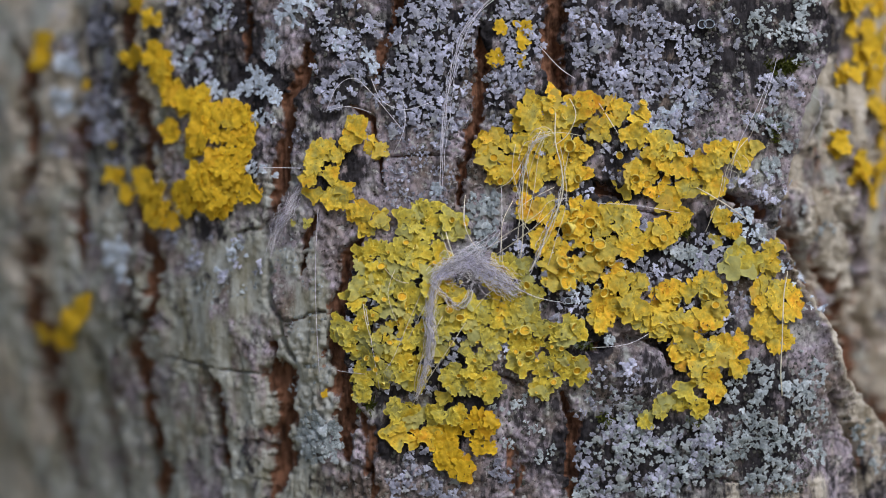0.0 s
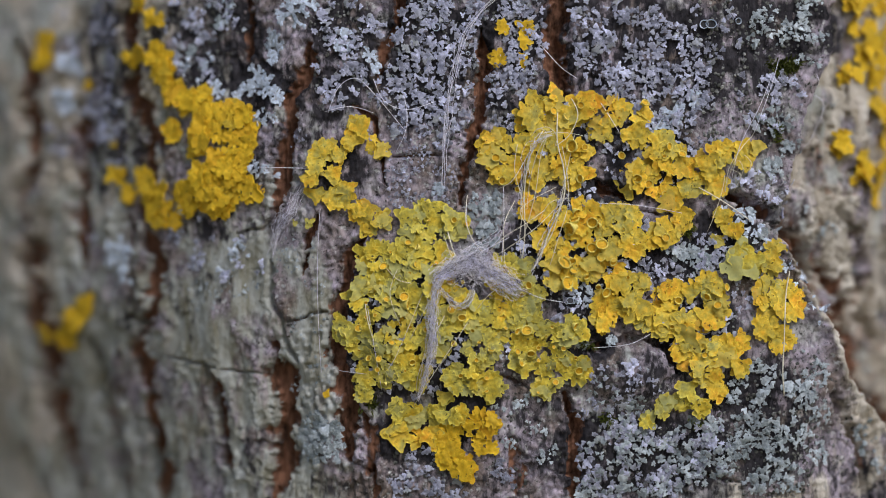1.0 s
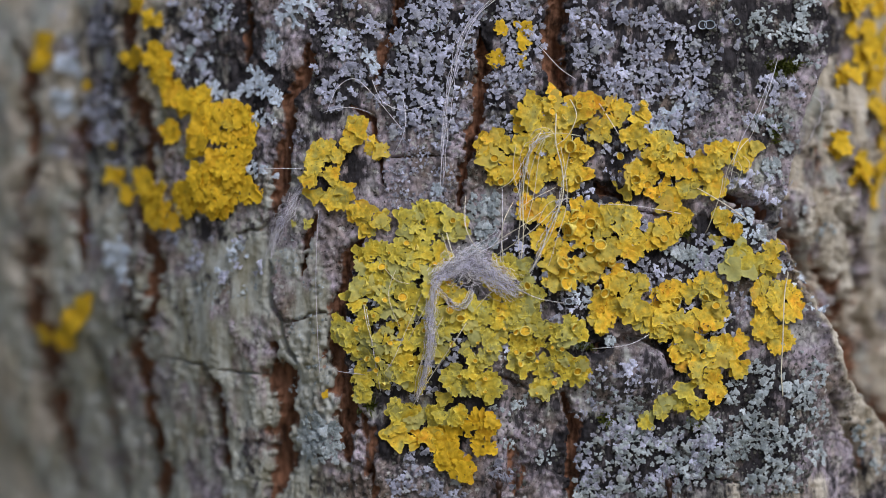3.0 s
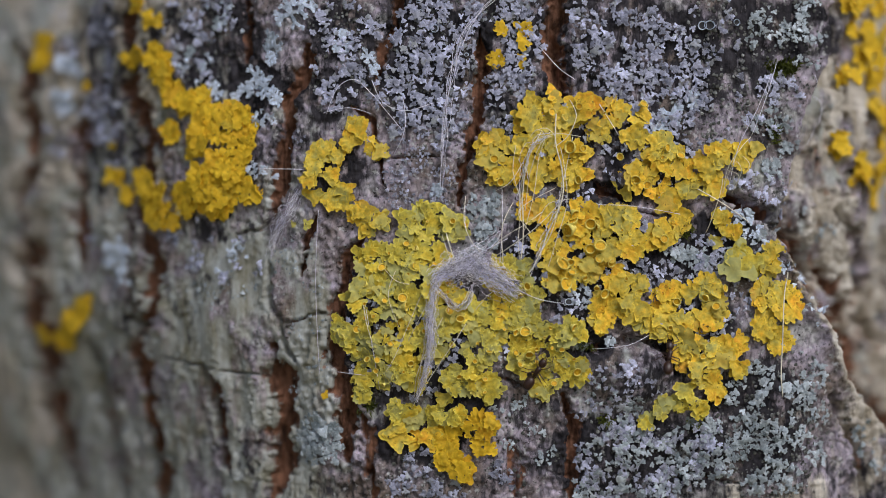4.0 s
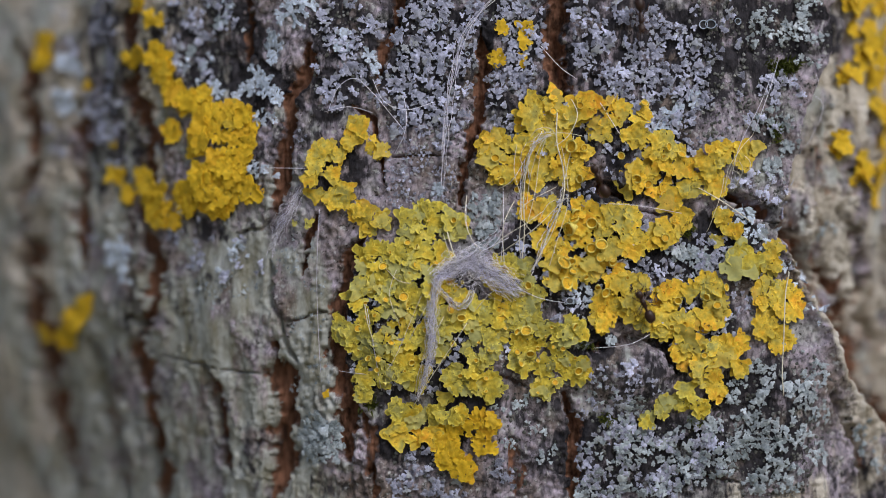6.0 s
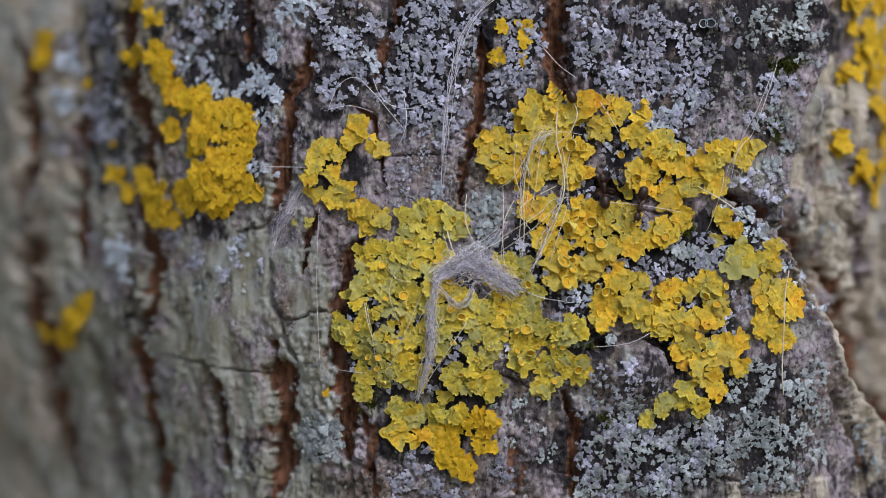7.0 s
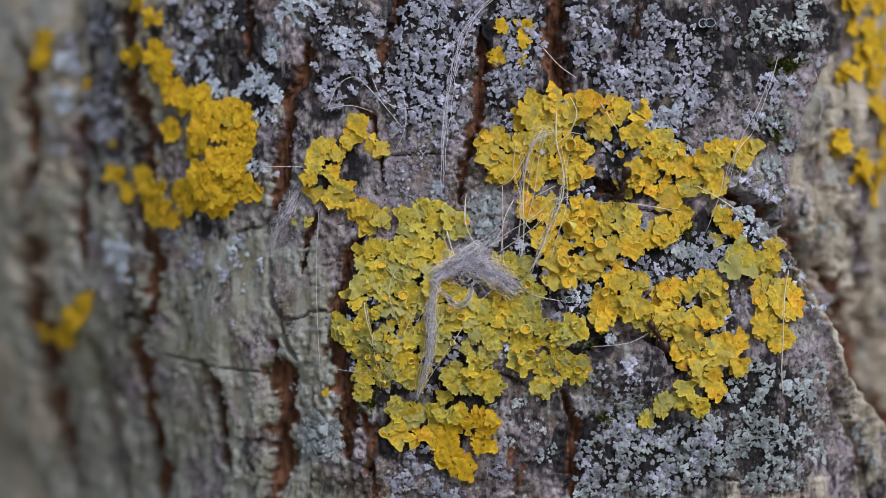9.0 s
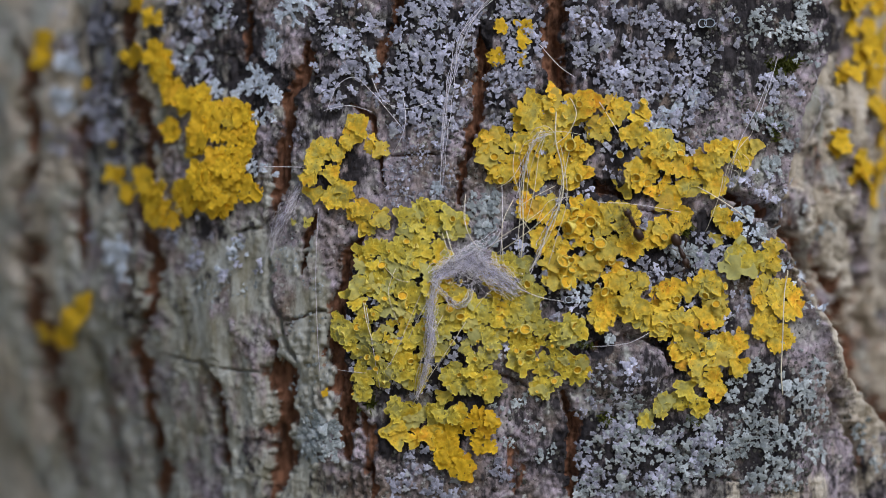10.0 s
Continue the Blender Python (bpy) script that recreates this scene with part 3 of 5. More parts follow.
def some_tinted(m, colour, share, much):
    """A share of the lobes leans to another colour."""
    nt = m.node_tree
    n, ln = nt.nodes, nt.links.new
    bsdf = n["Principled BSDF"]
    src = bsdf.inputs["Base Color"].links[0].from_socket
    own = n.new("ShaderNodeMath")
    own.operation, own.inputs[1].default_value = "MULTIPLY_ADD", 7.31
    ln(n.new("ShaderNodeObjectInfo").outputs["Random"], own.inputs[0])
    ln(n.new("ShaderNodeNewGeometry").outputs["Random Per Island"], own.inputs[2])
    turn = n.new("ShaderNodeMath")
    turn.operation = "FRACT"
    ln(own.outputs[0], turn.inputs[0])
    mr = n.new("ShaderNodeMapRange")
    for i, v in enumerate((1 - share, min(1.0, 1.25 - share), 0, much)):
        mr.inputs[i + 1].default_value = v
    ln(turn.outputs[0], mr.inputs[0])
    mix = n.new("ShaderNodeMix")
    mix.data_type = "RGBA"
    ln(mr.outputs[0], mix.inputs["Factor"])
    ln(src, mix.inputs["A"])
    mix.inputs["B"].default_value = (*colour, 1)
    ln(mix.outputs["Result"], bsdf.inputs["Base Color"])


def specks(m, colour, scale, level):
    """Small dark pores and grains of dirt."""
    nt = m.node_tree
    n, ln = nt.nodes, nt.links.new
    bsdf = n["Principled BSDF"]
    src = bsdf.inputs["Base Color"].links[0].from_socket
    no = n.new("ShaderNodeTexNoise")
    no.inputs["Scale"].default_value, no.inputs["Detail"].default_value = scale, 4
    ln(n.new("ShaderNodeNewGeometry").outputs["Position"], no.inputs["Vector"])
    mr = n.new("ShaderNodeMapRange")
    for i, v in enumerate((level, level + 0.05, 1, 0)):
        mr.inputs[i + 1].default_value = v
    ln(no.outputs[0], mr.inputs[0])
    mix = n.new("ShaderNodeMix")
    mix.data_type = "RGBA"
    ln(mr.outputs[0], mix.inputs["Factor"])
    ln(src, mix.inputs["A"])
    mix.inputs["B"].default_value = (*colour, 1)
    ln(mix.outputs["Result"], bsdf.inputs["Base Color"])


# pale rims: partly pigment, partly light catching the edges, put into the colour
tip_colour(M_GREY, (0.70, 0.74, 0.94), 0.55, 1.6)
tip_colour(M_BLUE, (0.62, 0.68, 0.74), 0.55, 1.6)
tip_colour(M_PALE, (0.76, 0.82, 0.90), 0.55, 1.6)
tip_colour(M_OLIVE, (0.84, 0.74, 0.13), 0.35, 1.15)
tip_colour(M_MID, (0.86, 0.66, 0.07), 0.35, 1.15)
tip_colour(M_GOLD, (0.80, 0.57, 0.04), 0.35, 1.15)


by_island(M_GREY, 0.62, 1.22)
by_island(M_PALE, 0.75, 1.2)
by_island(M_GRAIN, 0.5, 1.8)
by_island(M_BLUE, 0.7, 1.3)
some_tinted(M_GREY, (0.34, 0.37, 0.35), 0.2, 0.6)
some_tinted(M_OLIVE, (0.42, 0.44, 0.20), 0.34, 0.7)
some_tinted(M_MID, (0.47, 0.43, 0.13), 0.22, 0.55)
some_tinted(M_GOLD, (0.80, 0.42, 0.03), 0.2, 0.5)
specks(M_OLIVE, (0.10, 0.10, 0.035), 1300, 0.31)
specks(M_MID, (0.12, 0.085, 0.02), 1300, 0.305)
specks(M_GOLD, (0.14, 0.09, 0.015), 800, 0.29)


def forked(r, broad):
    """Tapered limbs of a lobe, one unit long: a stem, two or three forks, each ending in rounded lobules."""
    limbs = [(0.0, 0.0, 0.15, 0.34, r.normal(0, 0.02), 0.15 + 0.05 * broad)]
    count = 3 if r.random() < 0.5 + 0.4 * broad else 2
    spread = radians(r.uniform(32, 44) + 8 * broad)
    for c in range(count):
        t = (2 * c / (count - 1) - 1) * spread + r.normal(0, 0.14)
        span = r.uniform(0.26, 0.38)
        x, y = 0.34 + span * math.cos(t), span * math.sin(t) * 1.1
        wide = r.uniform(0.10, 0.14) + 0.05 * broad
        limbs.append((0.30, 0.0, 0.14 + 0.04 * broad, x, y, wide))
        for q in range(r.integers(2, 5)):
            t2 = t * 1.3 + r.uniform(-1.15, 1.15)
            s2 = wide * r.uniform(0.75, 1.35)
            limbs.append((x, y, wide * 0.85, x + s2 * math.cos(t2), y + s2 * math.sin(t2), r.uniform(0.050, 0.105)))
    for side in (-1, 1):
        if r.random() < 0.7:
            limbs.append((0.2, 0.0, 0.10, 0.2 + r.uniform(0.05, 0.2), side * r.uniform(0.2, 0.32), r.uniform(0.06, 0.12)))
    return np.array(limbs)


def depth_in(limbs, x, y, seed):
    """How far a place lies inside the outline, negative outside."""
    best = np.full(x.shape, -9.0)
    for x0, y0, r0, x1, y1, r1 in limbs:
        dx, dy = x1 - x0, y1 - y0
        k = np.clip(((x - x0) * dx + (y - y0) * dy) / (dx * dx + dy * dy + 1e-9), 0, 1)
        best = np.maximum(best, r0 + (r1 - r0) * k - np.hypot(x - x0 - k * dx, y - y0 - k * dy))
    crisp = 0.021 * np.sin(19 * x + seed) * np.cos(23 * y + 2 * seed) + 0.006 * np.sin(47 * y + seed) * np.sin(41 * x)
    return best + crisp


def lobe_shape(k, broad, step, dome, wavy):
    """A forked lobe with rounded lobules: points, faces and closeness to the rim; thin, its rim turned down."""
    r = np.random.default_rng(100 + k)
    limbs = forked(r, broad)
    gx, gy = np.meshgrid(np.arange(-0.2, 1.1, step), np.arange(-0.8, 0.81, step), indexing="ij")
    cells = depth_in(limbs, gx[:-1, :-1] + step / 2, gy[:-1, :-1] + step / 2, k) > 0
    at = np.arange(gx.size).reshape(gx.shape)
    quads = np.stack([at[:-1, :-1], at[1:, :-1], at[1:, 1:], at[:-1, 1:]], -1)[cells]
    used, quads = np.unique(quads, return_inverse=True)
    quads = quads.reshape(-1, 4)
    x, y = gx.reshape(-1)[used], gy.reshape(-1)[used]
    edges = {}
    for q in quads.tolist():
        for a, b in zip(q, q[1:] + q[:1]):
            edges[(a, b)] = True
    rim = [(a, b) for a, b in edges if (b, a) not in edges]
    on = np.array(sorted({a for a, b in rim}))
    for turn in range(3):
        e = 0.004
        f = depth_in(limbs, x[on], y[on], k)
        fx = (depth_in(limbs, x[on] + e, y[on], k) - depth_in(limbs, x[on] - e, y[on], k)) / (2 * e)
        fy = (depth_in(limbs, x[on], y[on] + e, k) - depth_in(limbs, x[on], y[on] - e, k)) / (2 * e)
        g = np.maximum(fx * fx + fy * fy, 0.3)
        x[on] -= np.clip(f * fx / g, -0.45 * step, 0.45 * step)
        y[on] -= np.clip(f * fy / g, -0.45 * step, 0.45 * step)
    d = np.maximum(depth_in(limbs, x, y, k), 0)
    p2 = r.uniform(0, 6)
    z = dome * (1 - np.exp(-d / 0.07)) + wavy * (0.045 * np.exp(-(d / 0.045) ** 2) + 0.040 * np.sin(5.5 * x + p2) * np.cos(6.5 * y + 2 * p2)
                                                 + 0.018 * np.sin(13 * x + 3 * p2) * np.cos(12 * y + p2)) + 0.03 * np.sin(2.6 * x)
    tip = np.exp(-(d / 0.055) ** 2)
    n = len(x)
    top = {v: n + c for c, v in enumerate(on)}
    low = {v: n + len(on) + c for c, v in enumerate(on)}
    x3 = np.concatenate([x, x[on], 0.35 + (x[on] - 0.35) * 0.96])
    y3 = np.concatenate([y, y[on], y[on] * 0.96])
    z3 = np.concatenate([z, z[on], z[on] - 0.045 - 0.5 * dome])
    faces = [tuple(q) for q in quads.tolist()] + [(top[b], top[a], low[a], low[b]) for a, b in rim]
    return np.stack([x3, y3, z3], -1), faces, np.concatenate([tip, tip[on], 0.6 * tip[on]])


def lobe_mesh(k, mats, broad):
    verts, faces, tip = lobe_shape(k, broad, 0.055, 0.03, 0.9)
    me = mesh_of("lobe", verts, faces, mats)
    me.attributes.new("tip", "FLOAT", "POINT").data.foreach_set("value", tip.astype(np.float32))
    return me


# broad lobes for the margin, narrow ones for the middle
LOBES = {m.name: ([lobe_mesh(20 * k + c, [m], 1.1) for c in range(10)], [lobe_mesh(20 * k + 10 + c, [m], 0.3) for c in range(10)])
         for k, m in enumerate((M_GOLD, M_MID, M_OLIVE))}


def scatter(circles, gap, seed, grow=1.0, limit=400):
    """Points spread evenly in a union of discs, with the way to the nearest margin and the depth inside."""
    r = np.random.default_rng(seed)
    c = np.array(circles, float)
    c[:, 2] *= grow
    pts = []
    for x, y, rad in c:
        n = int(10 * (rad / gap) ** 2) + 6
        d, t = rad * np.sqrt(r.random(n)), r.random(n) * 2 * math.pi
        pts.append(np.stack([x + d * np.cos(t), y + d * np.sin(t)], -1))
    pts = r.permutation(np.concatenate(pts))
    kept = np.empty((0, 2))
    for q in pts:
        if len(kept) == 0 or np.min(np.sum((kept - q) ** 2, 1)) > gap * gap:
            kept = np.vstack([kept, q])
        if len(kept) >= limit:
            break

    def inside(q):
        d = c[:, 2] - np.hypot(q[..., None, 0] - c[:, 0], q[..., None, 1] - c[:, 1])
        return 0.6 * np.log(np.sum(np.exp(np.clip(d, -20, 20) / 0.6), -1))

    e = 0.3
    gx = inside(kept + [e, 0]) - inside(kept - [e, 0])
    gy = inside(kept + [0, e]) - inside(kept - [0, e])
    return kept, np.arctan2(gy, -gx), inside(kept)


def cup_meshes():
    n = 18
    out = []
    for mats in ((M_RIM, M_DISC), (M_PALE, M_DARK)):
        prof = ((0.42, -0.7), (0.74, -0.10), (1.0, 0.32), (1.0, 0.46), (0.91, 0.50), (0.82, 0.36), (0.78, 0.08))
        verts, faces = [], []
        for rr, z in prof:
            verts += [(rr * math.cos(k * 2 * math.pi / n) * (1 + 0.04 * math.sin(3 * k)), rr * math.sin(k * 2 * math.pi / n), z + 0.03 * math.sin(k * 2.1)) for k in range(n)]
        for j in range(len(prof) - 1):
            for k in range(n):
                faces.append((j * n + k, j * n + (k + 1) % n, (j + 1) * n + (k + 1) % n, (j + 1) * n + k))
        rim = mesh_of("fruiting_cup", verts, faces, [mats[0]])
        verts = [(0, 0, 0.16)]
        for rr, z in ((0.35, 0.17), (0.6, 0.14), (0.81, 0.14)):
            verts += [(rr * math.cos(k * 2 * math.pi / n), rr * math.sin(k * 2 * math.pi / n), z) for k in range(n)]
        faces = [(0, 1 + k, 1 + (k + 1) % n) for k in range(n)]
        for j in range(2):
            o = 1 + j * n
            faces += [(o + k, o + n + k, o + n + (k + 1) % n, o + (k + 1) % n) for k in range(n)]
        out.append((rim, mesh_of("disc", verts, faces, [mats[1]])))
    return out


CUPS = cup_meshes()


def cups_on(thing, cups, kind=0):
    inv = thing.matrix_basis.inverted()
    if not len(cups):
        return
    ms = frames_on([c[0] for c in cups], [c[1] for c in cups], [1.75 if kind == 0 else 0.7] * len(cups), rng.uniform(0, 6.28, len(cups)))
    for (a, b, r), m in zip(cups, ms):
        tilt = pose(0, 0, 0, rng.normal(0, 27), rng.normal(0, 27), 0)
        s = Matrix.Diagonal((r * MM, r * MM * rng.uniform(0.8, 1.0), r * MM, 1))
        cup = part("fruiting_cup", CUPS[kind][0], thing, inv @ m @ tilt @ s, "shallow cup with a raised rim")
        part("disc", CUPS[kind][1], cup, None, "orange disc" if kind == 0 else "dark disc")


def yellow_lichen(circles, label, seed, size=2.3, olive=0.3, gap=1.05, cups=(), fill=0.0, more=0):
    """One thallus: many overlapping lobes, the outermost pointing outwards."""
    c = np.array(circles, float)
    o = on_bark([c[:, 0].mean()], [c[:, 1].mean()])[0]
    thing = new("yellow_lichen")
    thing.matrix_basis = Matrix.Translation(o)
    inv = thing.matrix_basis.inverted()
    r = np.random.default_rng(seed)
    pts, way, deep = scatter(circles, (1.10 if olive > 0.5 else 1.2) * gap, seed, 1.12, 299)
    p3 = np.stack([pts[:, 0], 0 * pts[:, 0], pts[:, 1]], -1)
    keep = (deep < 1.1) | (vnoise(p3, 0.42, seed) + 0.6 * vnoise(p3, 0.9, seed + 1) > (-0.58 if olive > 0.5 else -0.36 if olive > 0.11 else -0.62))
    pts, way, deep = pts[keep], way[keep], deep[keep]
    n = len(pts)
    margin = np.clip(1 - deep / 2.2, 0, 1)
    way = way + r.normal(0, 1, n) * (0.35 + 1.3 * (1 - margin))
    length = size * (1.06 if olive > 0.5 else 1.0) * (0.92 + 0.75 * margin) * r.uniform(0.75, 1.3, n) * np.where(r.random(n) < 0.12, 1.4, 1.0)
    # set back, so that the tips end at the margin
    back = 0.75 * length * margin + 0.35 * length * (1 - margin)
    a, b = pts[:, 0] - back * np.cos(way), pts[:, 1] + back * np.sin(way)
    lift = 0.35 + 0.22 * np.minimum(deep, 3.0) * r.uniform(0.5, 1.2, n) + 0.75 * r.random(n)
    kind = M_OLIVE if olive > 0.5 else M_MID if olive > 0.11 else M_GOLD
    ruffle = 2.1 if olive > 0.5 else 1.5 if olive > 0.11 else 1.0
    lift = lift + 0.25 * (ruffle - 1) * r.random(n)
    tilt = 2 - ruffle * (5 * (1 - margin) * r.random(n) + 5 * r.random(n))
    roll = r.normal(0, 2 + 3 * ruffle * (1 - margin), n)
    for k, m in enumerate(frames_on(a, b, lift, way)):
        s = Matrix.Diagonal((length[k] * MM, length[k] * MM * r.uniform(0.75, 1.15), length[k] * MM * r.uniform(0.7, 1.3), 1))
        pool = LOBES[kind.name][0 if margin[k] > 0.35 or r.random() < 0.35 else 1]
        part("lobe", pool[r.integers(10)], thing, inv @ m @ pose(0, 0, 0, roll[k], tilt[k], 0) @ s)
    if fill:
        lobules(thing, circles, seed + 500, fill, kind)
    if more:
        spots = scatter(circles, 1.9, seed + 900, 0.9, 90)[0]
        cups = list(cups) + [(x, y, r.choice([0.3, 0.38, 0.48, 0.62, 0.78])) for x, y in spots[:int(1.15 * more)] if all(math.hypot(x - c[0], y - c[1]) > 1.6 for c in cups)]
    cups_on(thing, cups)
    return tagged(thing, label, "lichen", "yellow lichens on the bark")


# ---- grey lichen: countless tiny lobes ----
def granule(k):
    r = np.random.default_rng(400 + k)
    n = 9
    verts = [(0, 0, 0.16)]
    for f, z in ((0.6, 0.15), (0.95, 0.02), (0.8, -0.2)):
        verts += [(f * (1 + 0.3 * math.cos(3 * t + k) * f) * math.cos(t), f * math.sin(t) * r.uniform(0.8, 1), z) for t in np.arange(n) * 2 * math.pi / n]
    faces = [(0, 1 + i, 1 + (i + 1) % n) for i in range(n)]
    for j in range(2):
        o = 1 + j * n
        faces += [(o + i, o + n + i, o + n + (i + 1) % n, o + (i + 1) % n) for i in range(n)]
    return np.array(verts), faces, np.zeros(len(verts))


TINY = [[lobe_shape(60 + k, 0.0, 0.112, 0.07, 0.7) for k in range(10)], [lobe_shape(80 + k, 0.6, 0.11, 0.03, 1.3) for k in range(10)], [granule(k) for k in range(6)]]


def joined(mats, shapes, length, r, o):
    """Many little lobes as one mesh."""
    verts, faces, at, tips = [], [], 0, []
    for k, m in enumerate(mats):
        tv, tf, tip = shapes[r.integers(len(shapes))]
        mm = np.array(Matrix.Translation(-o) @ m)
        verts.append(tv * length[k] * MM @ mm[:3, :3].T + mm[:3, 3])
        faces += [tuple(i + at for i in f) for f in tf]
        at += len(tv)
        tips.append(tip)
    return np.concatenate(verts), faces, np.concatenate(tips).astype(np.float32)


def lobules(thing, circles, seed, size, mat):
    """The crowd of small lobes in the middle of a yellow thallus."""
    r = np.random.default_rng(seed)
    pts, way, deep = scatter(circles, 0.95 * size, seed, 1.05, 3000)
    p3 = np.stack([pts[:, 0], 0 * pts[:, 0], pts[:, 1]], -1)
    keep = (deep > 0.9) & (r.random(len(deep)) < 0.4) & (vnoise(p3, 0.42, seed - 500) + 0.6 * vnoise(p3, 0.9, seed - 499) > -0.42)
    pts, way = pts[keep], way[keep] + r.normal(0, 1.4, keep.sum())
    n = len(pts)
    if n == 0:
        return
    lift = 0.8 + 0.35 * r.random(n)
    mats = [m @ pose(0, 0, 0, r.normal(0, 9), r.normal(-9, 8), 0) for m in frames_on(pts[:, 0], pts[:, 1], lift, way)]
    v, f, tips = joined(mats, TINY[1], size * r.uniform(0.7, 1.5, n), r, thing.matrix_basis.translation)
    me = mesh_of("lobule_crowd", v, f, [mat])
    me.attributes.new("tip", "FLOAT", "POINT").data.foreach_set("value", tips)
    tagged(part("lobule_crowd", me, thing), kind="stuff")


def in_fissure(a, b):
    out = np.zeros(a.shape, bool)
    for w, depth, tone, line in CRACKS:
        if w >= 1.3 and tone >= 0.7:
            out |= segments(line, a, b) < 0.55 * w
    return out


def grey_lichen(circles, label, seed, size=0.86, gap=0.57, mat=M_GREY, thin=0.0, cups=(), name="grey_lichen", grains=0.0):
    r = np.random.default_rng(seed)
    pts, way, deep = scatter(circles, gap, seed, 1.0, 3600)
    p3 = np.stack([pts[:, 0], 0 * pts[:, 0], pts[:, 1]], -1)
    keep = vnoise(p3, 0.45, seed) + 0.5 * vnoise(p3, 1.1, seed + 1) > thin - 0.35 + 0.5 * np.clip(1 - deep / 1.5, 0, 1)
    keep &= ~in_fissure(pts[:, 0], pts[:, 1]) | (r.random(len(pts)) < 0.06)
    pts, way, deep = pts[keep], way[keep], deep[keep]
    n = len(pts)
    p3 = np.stack([pts[:, 0], 0 * pts[:, 0], pts[:, 1]], -1)
    way = 7.0 * vnoise(p3, 0.22, seed + 2) + r.normal(0, 0.8, n)      # neighbours grow the same way
    length = 1.32 * size * r.uniform(0.55, 1.35, n) * np.where(r.random(n) < 0.12, 1.5, 1.0)
    mats = frames_on(pts[:, 0], pts[:, 1], 0.22 + 0.65 * r.random(n), way, 0.5)
    o = mats[n // 2].translation.copy()
    mats = [m @ pose(0, 0, 0, r.normal(0, 9), r.normal(-6, 8), 0) for m in mats]
    verts, faces, tips = joined(mats, TINY[0], length, r, o)
    me = mesh_of(name, verts, faces, [mat])
    me.attributes.new("tip", "FLOAT", "POINT").data.foreach_set("value", tips)
    ob = new(name, me)
    ob.matrix_basis = Matrix.Translation(o)
    if grains:
        pts, way, deep = scatter(circles, grains, seed + 9, 1.1, 1400)
        pts = pts[(r.random(len(pts)) < 0.45) & ~in_fissure(pts[:, 0], pts[:, 1])]
        ms = frames_on(pts[:, 0], pts[:, 1], 0.08 + 0.1 * r.random(len(pts)), r.uniform(0, 6, len(pts)), 0.5)
        v, f, _ = joined(ms, TINY[2], 0.30 * r.uniform(0.4, 1.3, len(ms)) ** 1.5, r, o)
        tagged(part("granule_crust", mesh_of("granule_crust", v, f, [M_GRAIN]), ob), kind="stuff")
    cups_on(ob, cups, 1)
    return tagged(ob, label, "lichen", kind="stuff")


def strap_lichen(a, b, reach, seed, label="pale blue-white lichen rosette with narrow forking lobes", mat=None):
    """Flat straps that fork two or three times from the middle outwards."""
    r = np.random.default_rng(seed)
    m = frames_on([a], [b], [0.45], [0.0])[0]
    verts, faces = [], []

    def strap(x, y, t, length, wide, level):
        n = 4
        pts = []
        for k in range(n + 1):
            pts.append((x, y))
            t += r.normal(0, 0.10)
            x, y = x + length / n * math.cos(t), y + length / n * math.sin(t)
        at = len(verts)
        for k, (px, py) in enumerate(pts):
            w = wide * (0.8 + 0.35 * k / n + r.normal(0, 0.05)) * (0.6 if level == 0 and k == n else 1)
            up = 0.05 * (2 - level) + 0.04 * math.sin(3 * px + 2 * py)
            nx, ny = -math.sin(t), math.cos(t)
            for side, z in ((-1, -0.08), (-0.95, 0.05), (0, 0.06), (0.95, 0.05), (1, -0.08)):
                verts.append((px + nx * w * side * 0.5, py + ny * w * side * 0.5, up + z))
        for k in range(n):
            for j in range(4):
                o = at + 5 * k + j
                faces.append((o, o + 1, o + 6, o + 5))
        faces.append(tuple(at + 5 * n + j for j in range(5)))
        if level:
            for fork in ((-0.6, 0.6) if r.random() < 0.6 else (-0.8, 0.0, 0.8)):
                strap(pts[-1][0], pts[-1][1], t + fork + r.normal(0, 0.2), length * r.uniform(0.45, 0.8), wide * 0.85, level - 1)

    count = r.integers(5, 8)
    first = r.uniform(0, 6)
    for k in range(count):
        strap(0, 0, first + k * 2 * math.pi / count + r.normal(0, 0.25), reach * r.uniform(0.35, 0.5), r.uniform(0.20, 0.28) * (1 + reach ** 0.5), 2)
    me = mesh_of("strap_lichen", [(x * MM, y * MM, z * MM) for x, y, z in verts], faces, [mat or M_PALE], False)
    ob = new("strap_lichen", me)
    ob.matrix_basis = m
    return tagged(ob, label, "lichen", "pale strap lichens on the bark")


# ---- hairs and threads ----
def smooth_line(pts, n):
    p = np.array(pts, float)
    k = np.linspace(0, len(p) - 1, n)
    i = np.clip(k.astype(int), 0, len(p) - 2)
    t = (k - i)[:, None]
    p0, p1, p2, p3 = p[np.clip(i - 1, 0, None)], p[i], p[i + 1], p[np.clip(i + 2, None, len(p) - 1)]
    return 0.5 * (2 * p1 + (p2 - p0) * t + (2 * p0 - 5 * p1 + 4 * p2 - p3) * t ** 2 + (3 * p1 - p0 - 3 * p2 + p3) * t ** 3)


